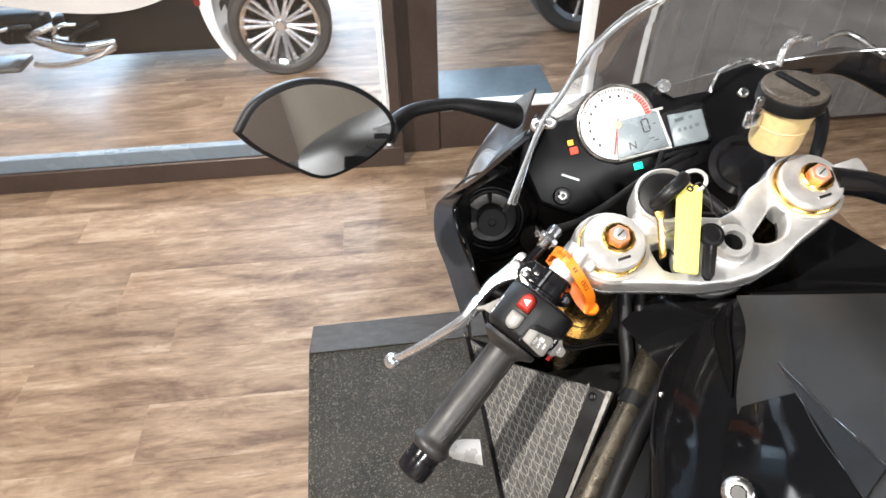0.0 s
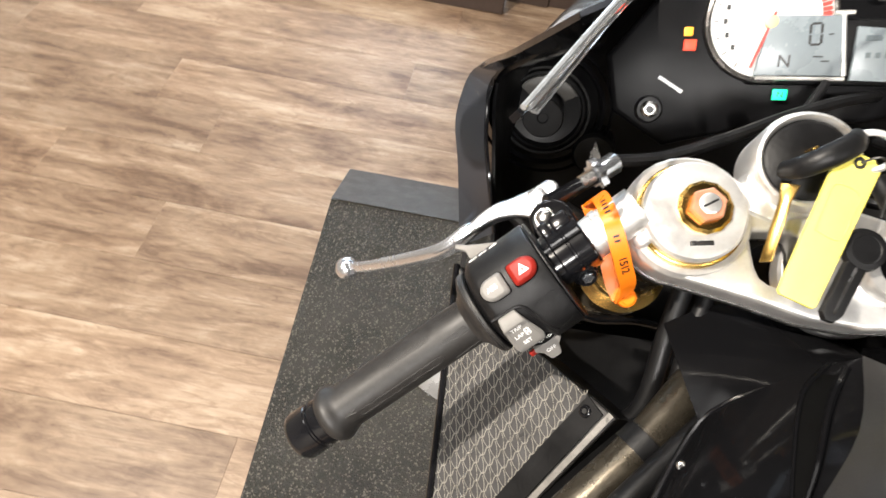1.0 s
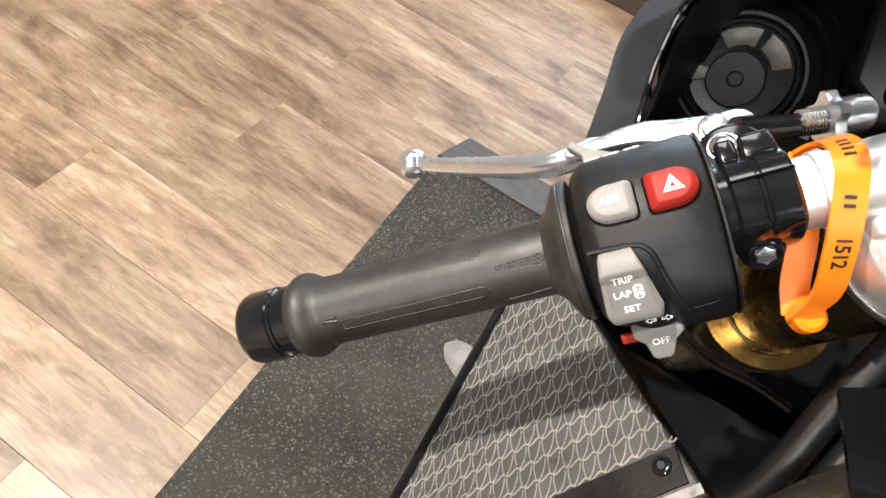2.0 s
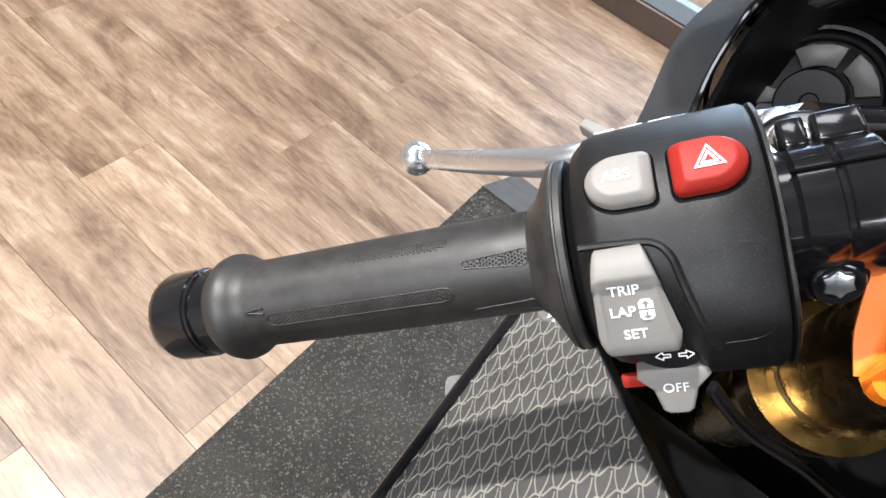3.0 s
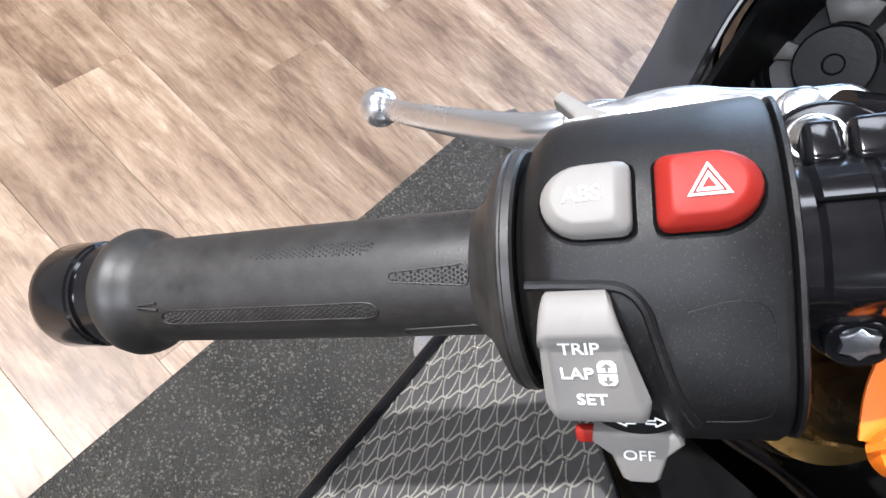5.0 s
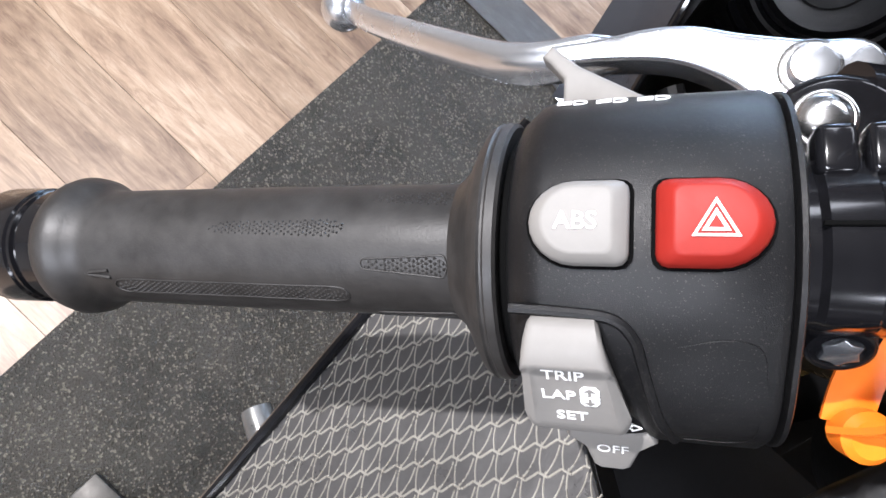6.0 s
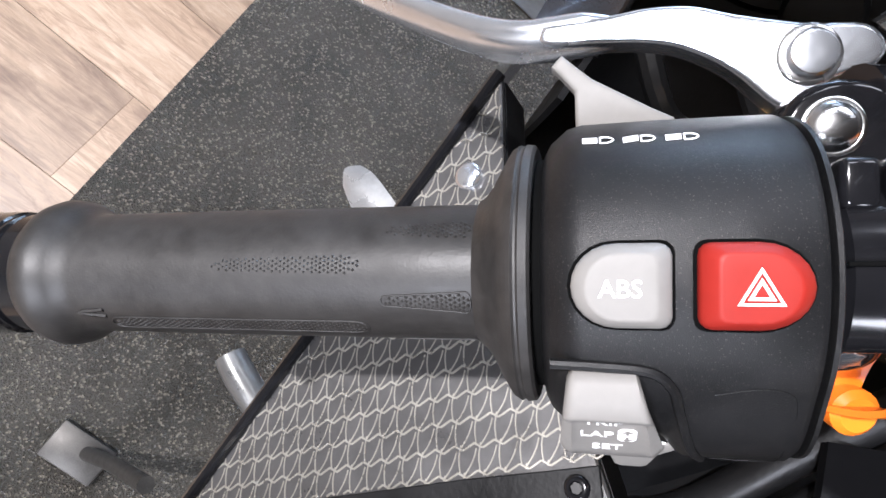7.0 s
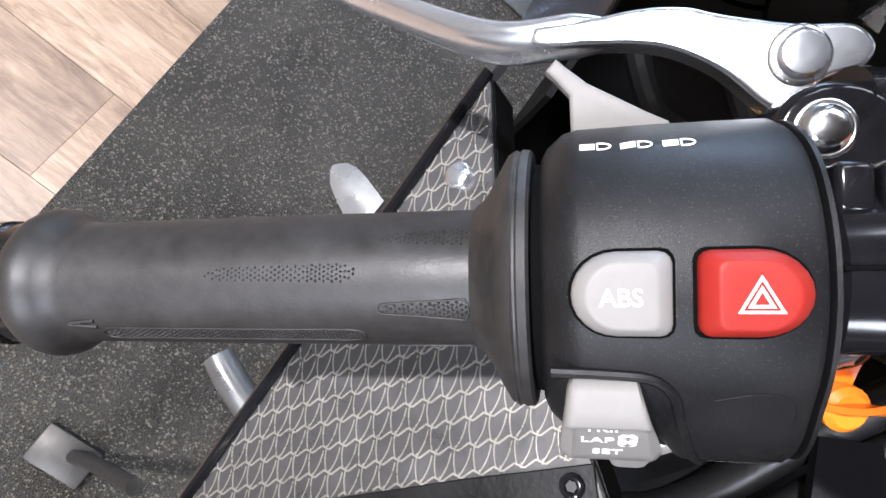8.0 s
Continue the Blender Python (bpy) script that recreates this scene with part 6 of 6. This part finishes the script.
def spoked_wheel(parent, at, r, turn, spokes=14):
    m = Matrix.Translation(at) @ Matrix.Rotation(radians(turn), 4, "Z")
    w = part("tyre", lathe([(-0.085, r * 0.74), (-0.1, r * 0.82), (-0.1, r * 0.92), (-0.085, r * 0.985), (-0.05, r), (0.05, r), (0.085, r * 0.985), (0.1, r * 0.92), (0.1, r * 0.82), (0.085, r * 0.74)], 56, cap=False), TYRE, parent, m=m @ Matrix.Rotation(math.pi / 2, 4, "Z"))
    part("rim", lathe([(-0.09, r * 0.72), (-0.095, r * 0.765), (-0.08, r * 0.765), (-0.07, r * 0.68), (0.06, r * 0.68), (0.06, r * 0.72)], 56, cap=False), CHROME_BRIGHT, w, m=m @ Matrix.Rotation(math.pi / 2, 4, "Z"))
    part("wheel_disc", lathe([(0.0, r * 0.7), (0.01, r * 0.7), (0.012, 0.02)], 40), BLACK, w, m=m @ Matrix.Rotation(math.pi / 2, 4, "Z"))
    part("hub", lathe([(-0.075, 0.004), (-0.075, 0.022), (-0.06, 0.034), (0.02, 0.04)], 24), CHROME_BRIGHT, w, m=m @ Matrix.Rotation(math.pi / 2, 4, "Z"))
    for i in range(spokes):
        a = 2 * math.pi * (i + (0.16 if i % 2 else -0.16)) / spokes
        part("spoke", tube([(0.03 * math.cos(a), -0.055, 0.03 * math.sin(a)), (r * 0.4 * math.cos(a), -0.066, r * 0.4 * math.sin(a)), (r * 0.71 * math.cos(a), -0.075, r * 0.71 * math.sin(a))], [0.011, 0.009, 0.013], 8, 3), CHROME, w, m=m)
    return w


spoked_wheel(trike, (-0.585, 2.72, 0.245), 0.245, 4, 20)
spoked_wheel(trike, (-0.66, 3.75, 0.245), 0.245, 4)
spoked_wheel(trike, (-3.1, 3.2, 0.27), 0.27, 0)
guard = round_loop([(-1.0, 0.58, 0), (-1.0, 0.42, 0), (-0.985, 0.27, 0), (-0.945, 0.15, 0), (-0.9, 0.085, 0), (-0.885, 0.1, 0), (-0.915, 0.17, 0), (-0.935, 0.27, 0), (-0.925, 0.4, 0), (-0.88, 0.5, 0), (-0.8, 0.55, 0), (-0.85, 0.6, 0)], 4)
part("mudguard", slab(guard, -2.84, -2.59, 0.02, 3), WHITEPAINT, trike, "white mudguard", m=Matrix(((1, 0, 0, 0.075), (0, 0, -1, 0), (0, 1, 0, 0.03), (0, 0, 0, 1))))
part("reflector", box(0.02, 0.03, 0.11, (-0.917, 2.58, 0.44), 0.004), RED_BTN, trike, "red reflector")
part("body", sheet([[(-2.5, 2.66, 0.56), (-2.0, 2.6, 0.49), (-1.5, 2.58, 0.4), (-1.2, 2.6, 0.39), (-0.9, 2.62, 0.48)], [(-2.5, 2.62, 0.78), (-2.0, 2.54, 0.73), (-1.5, 2.52, 0.66), (-1.2, 2.54, 0.66), (-0.85, 2.58, 0.68)], [(-2.4, 2.9, 1.0), (-2.0, 2.85, 1.0), (-1.5, 2.85, 0.97), (-1.2, 2.85, 0.95), (-0.8, 2.85, 0.9)]], 0.02), WHITEPAINT, trike, "white body panel")
part("underbody", box(0.72, 0.8, 0.3, (-1.22, 3.08, 0.27), 0.05), MATT, trike, "dark underbody")
part("side_vent", box(0.14, 0.02, 0.1, (-1.22, 2.555, 0.49), 0.01), MATT, trike)
part("footboard", box(0.3, 0.16, 0.03, (-1.93, 2.62, 0.15), 0.012), FRAMEG, trike, "dull silver footboard")
part("exhaust", tube([(-1.75, 2.7, 0.24), (-1.62, 2.66, 0.21), (-1.5, 2.64, 0.2), (-1.36, 2.66, 0.21)], [0.025, 0.03, 0.032, 0.022], 16, 6), CHROME_BRIGHT, trike, "chrome exhaust pipe")
for k in range(5):
    part("engine_trim", tube([(-1.92 + 0.09 * k, 2.66, 0.22 + 0.02 * (k % 3)), (-1.88 + 0.1 * k, 2.62, 0.29 + 0.02 * (k % 2)), (-1.8 + 0.1 * k, 2.64, 0.31)], 0.008 + 0.004 * (k % 3), 10, 4), (CHROME_BRIGHT, MATT, STEEL)[k % 3], trike, "chrome engine trim")
part("engine_case", merge(box(0.24, 0.12, 0.14, (-1.78, 2.74, 0.28), 0.03, 3), box(0.2, 0.1, 0.1, (-1.55, 2.76, 0.27), 0.03, 3)), MATT, trike, "dark engine case")
part("front_fork", tube([(-2.1, 2.6, 0.28), (-2.3, 2.66, 0.36), (-2.6, 2.8, 0.5)], 0.024, 12, 4), CHROME_BRIGHT, trike, "chrome fork leg")
part("step_rail", tube([(-1.72, 2.57, 0.16), (-1.6, 2.56, 0.155), (-1.45, 2.58, 0.175), (-1.36, 2.62, 0.2)], 0.013, 10, 5), CHROME_BRIGHT, trike, "chrome step rail")
part("axle_cover", box(0.3, 0.5, 0.2, (-1.06, 3.0, 0.28), 0.05), MATT, trike)
bike2 = thing("parked_motorcycle", (1.0, 3.05, 0), "dark motorcycle with a chrome-rimmed wheel behind the glass", "motorcycle")
spoked_wheel(bike2, (1.0, 3.02, 0.3), 0.3, 6, 10)
part("fender", sheet([[(0.75, 2.92, 0.5), (0.98, 2.92, 0.63), (1.25, 2.92, 0.5)], [(0.75, 3.12, 0.5), (0.98, 3.12, 0.63), (1.25, 3.12, 0.5)]], 0.01), BLACK, bike2)
part("fork_leg", tube([(1.0, 2.9, 0.3), (1.25, 2.9, 0.9)], 0.02, 10, 3), CHROME_BRIGHT, bike2)
# Flat blue-grey area on the floor beyond the right pane.
mat2 = thing("blue_floor_sheet", (0.5, 2.35, 0), "flat blue-grey sheet on the floor behind the glass", "mat")
part("sheet", box(0.62, 0.5, 0.012, (0.37, 2.3, 0.006), 0.004), BLUE_SHEET, mat2, m=pose(0, 0, 0, 0, 0, 0))

# ---- floor planks ----
PW, PL = 0.1775, 1.22
plank_mesh = {}


def plank_bm(length, width):
    return box(length - 0.0002, width - 0.0002, 0.004, (0, 0, -0.002), 0.0004, 1)


def plank_data(length, width):
    k = (round(length, 3), round(width, 3))
    if k not in plank_mesh:
        bm = plank_bm(*k)
        me = bpy.data.meshes.new("plank")
        bm.to_mesh(me)
        bm.free()
        me.materials.append(WOOD)
        plank_mesh[k] = me
    return plank_mesh[k]


spots = []
y, row = 0.158 - PW * 23, 0
while y < YF:
    y0, y1 = max(y, YB), min(y + PW, YF)
    shift = (0.0, 0.52, 0.21, 0.83, 0.36, 0.95, 0.64)[(row + 6) % 7] + 0.11 * (row % 3)
    x = X0 - PL + (-0.51 - X0 + shift) % PL
    while x < X1:
        x0, x1 = max(x, X0), min(x + PL, X1)
        if x1 - x0 > 0.02 and y1 - y0 > 0.02:
            spots.append(((x0 + x1) / 2, (y0 + y1) / 2, x1 - x0, y1 - y0))
        x += PL
    y += PW
    row += 1
spots.sort(key=lambda s: (s[0] + 0.7) ** 2 + (s[1] - 1.4) ** 2)
for cx, cy, ln, wd in spots[:290]:
    ob = new("plank", plank_data(ln, wd))
    ob.location = (cx, cy, 0.0)
    ob.parent = FLOOR
rest = bmesh.new()
for cx, cy, ln, wd in spots[290:]:
    b = plank_bm(ln, wd)
    b.transform(Matrix.Translation((cx, cy, 0)))
    me = bpy.data.meshes.new("tmp")
    b.to_mesh(me)
    b.free()
    rest.from_mesh(me)
    bpy.data.meshes.remove(me)
far = link_mesh("far_planks", rest, WOOD, FLOOR, smooth=False)
tagged(far, kind="stuff")
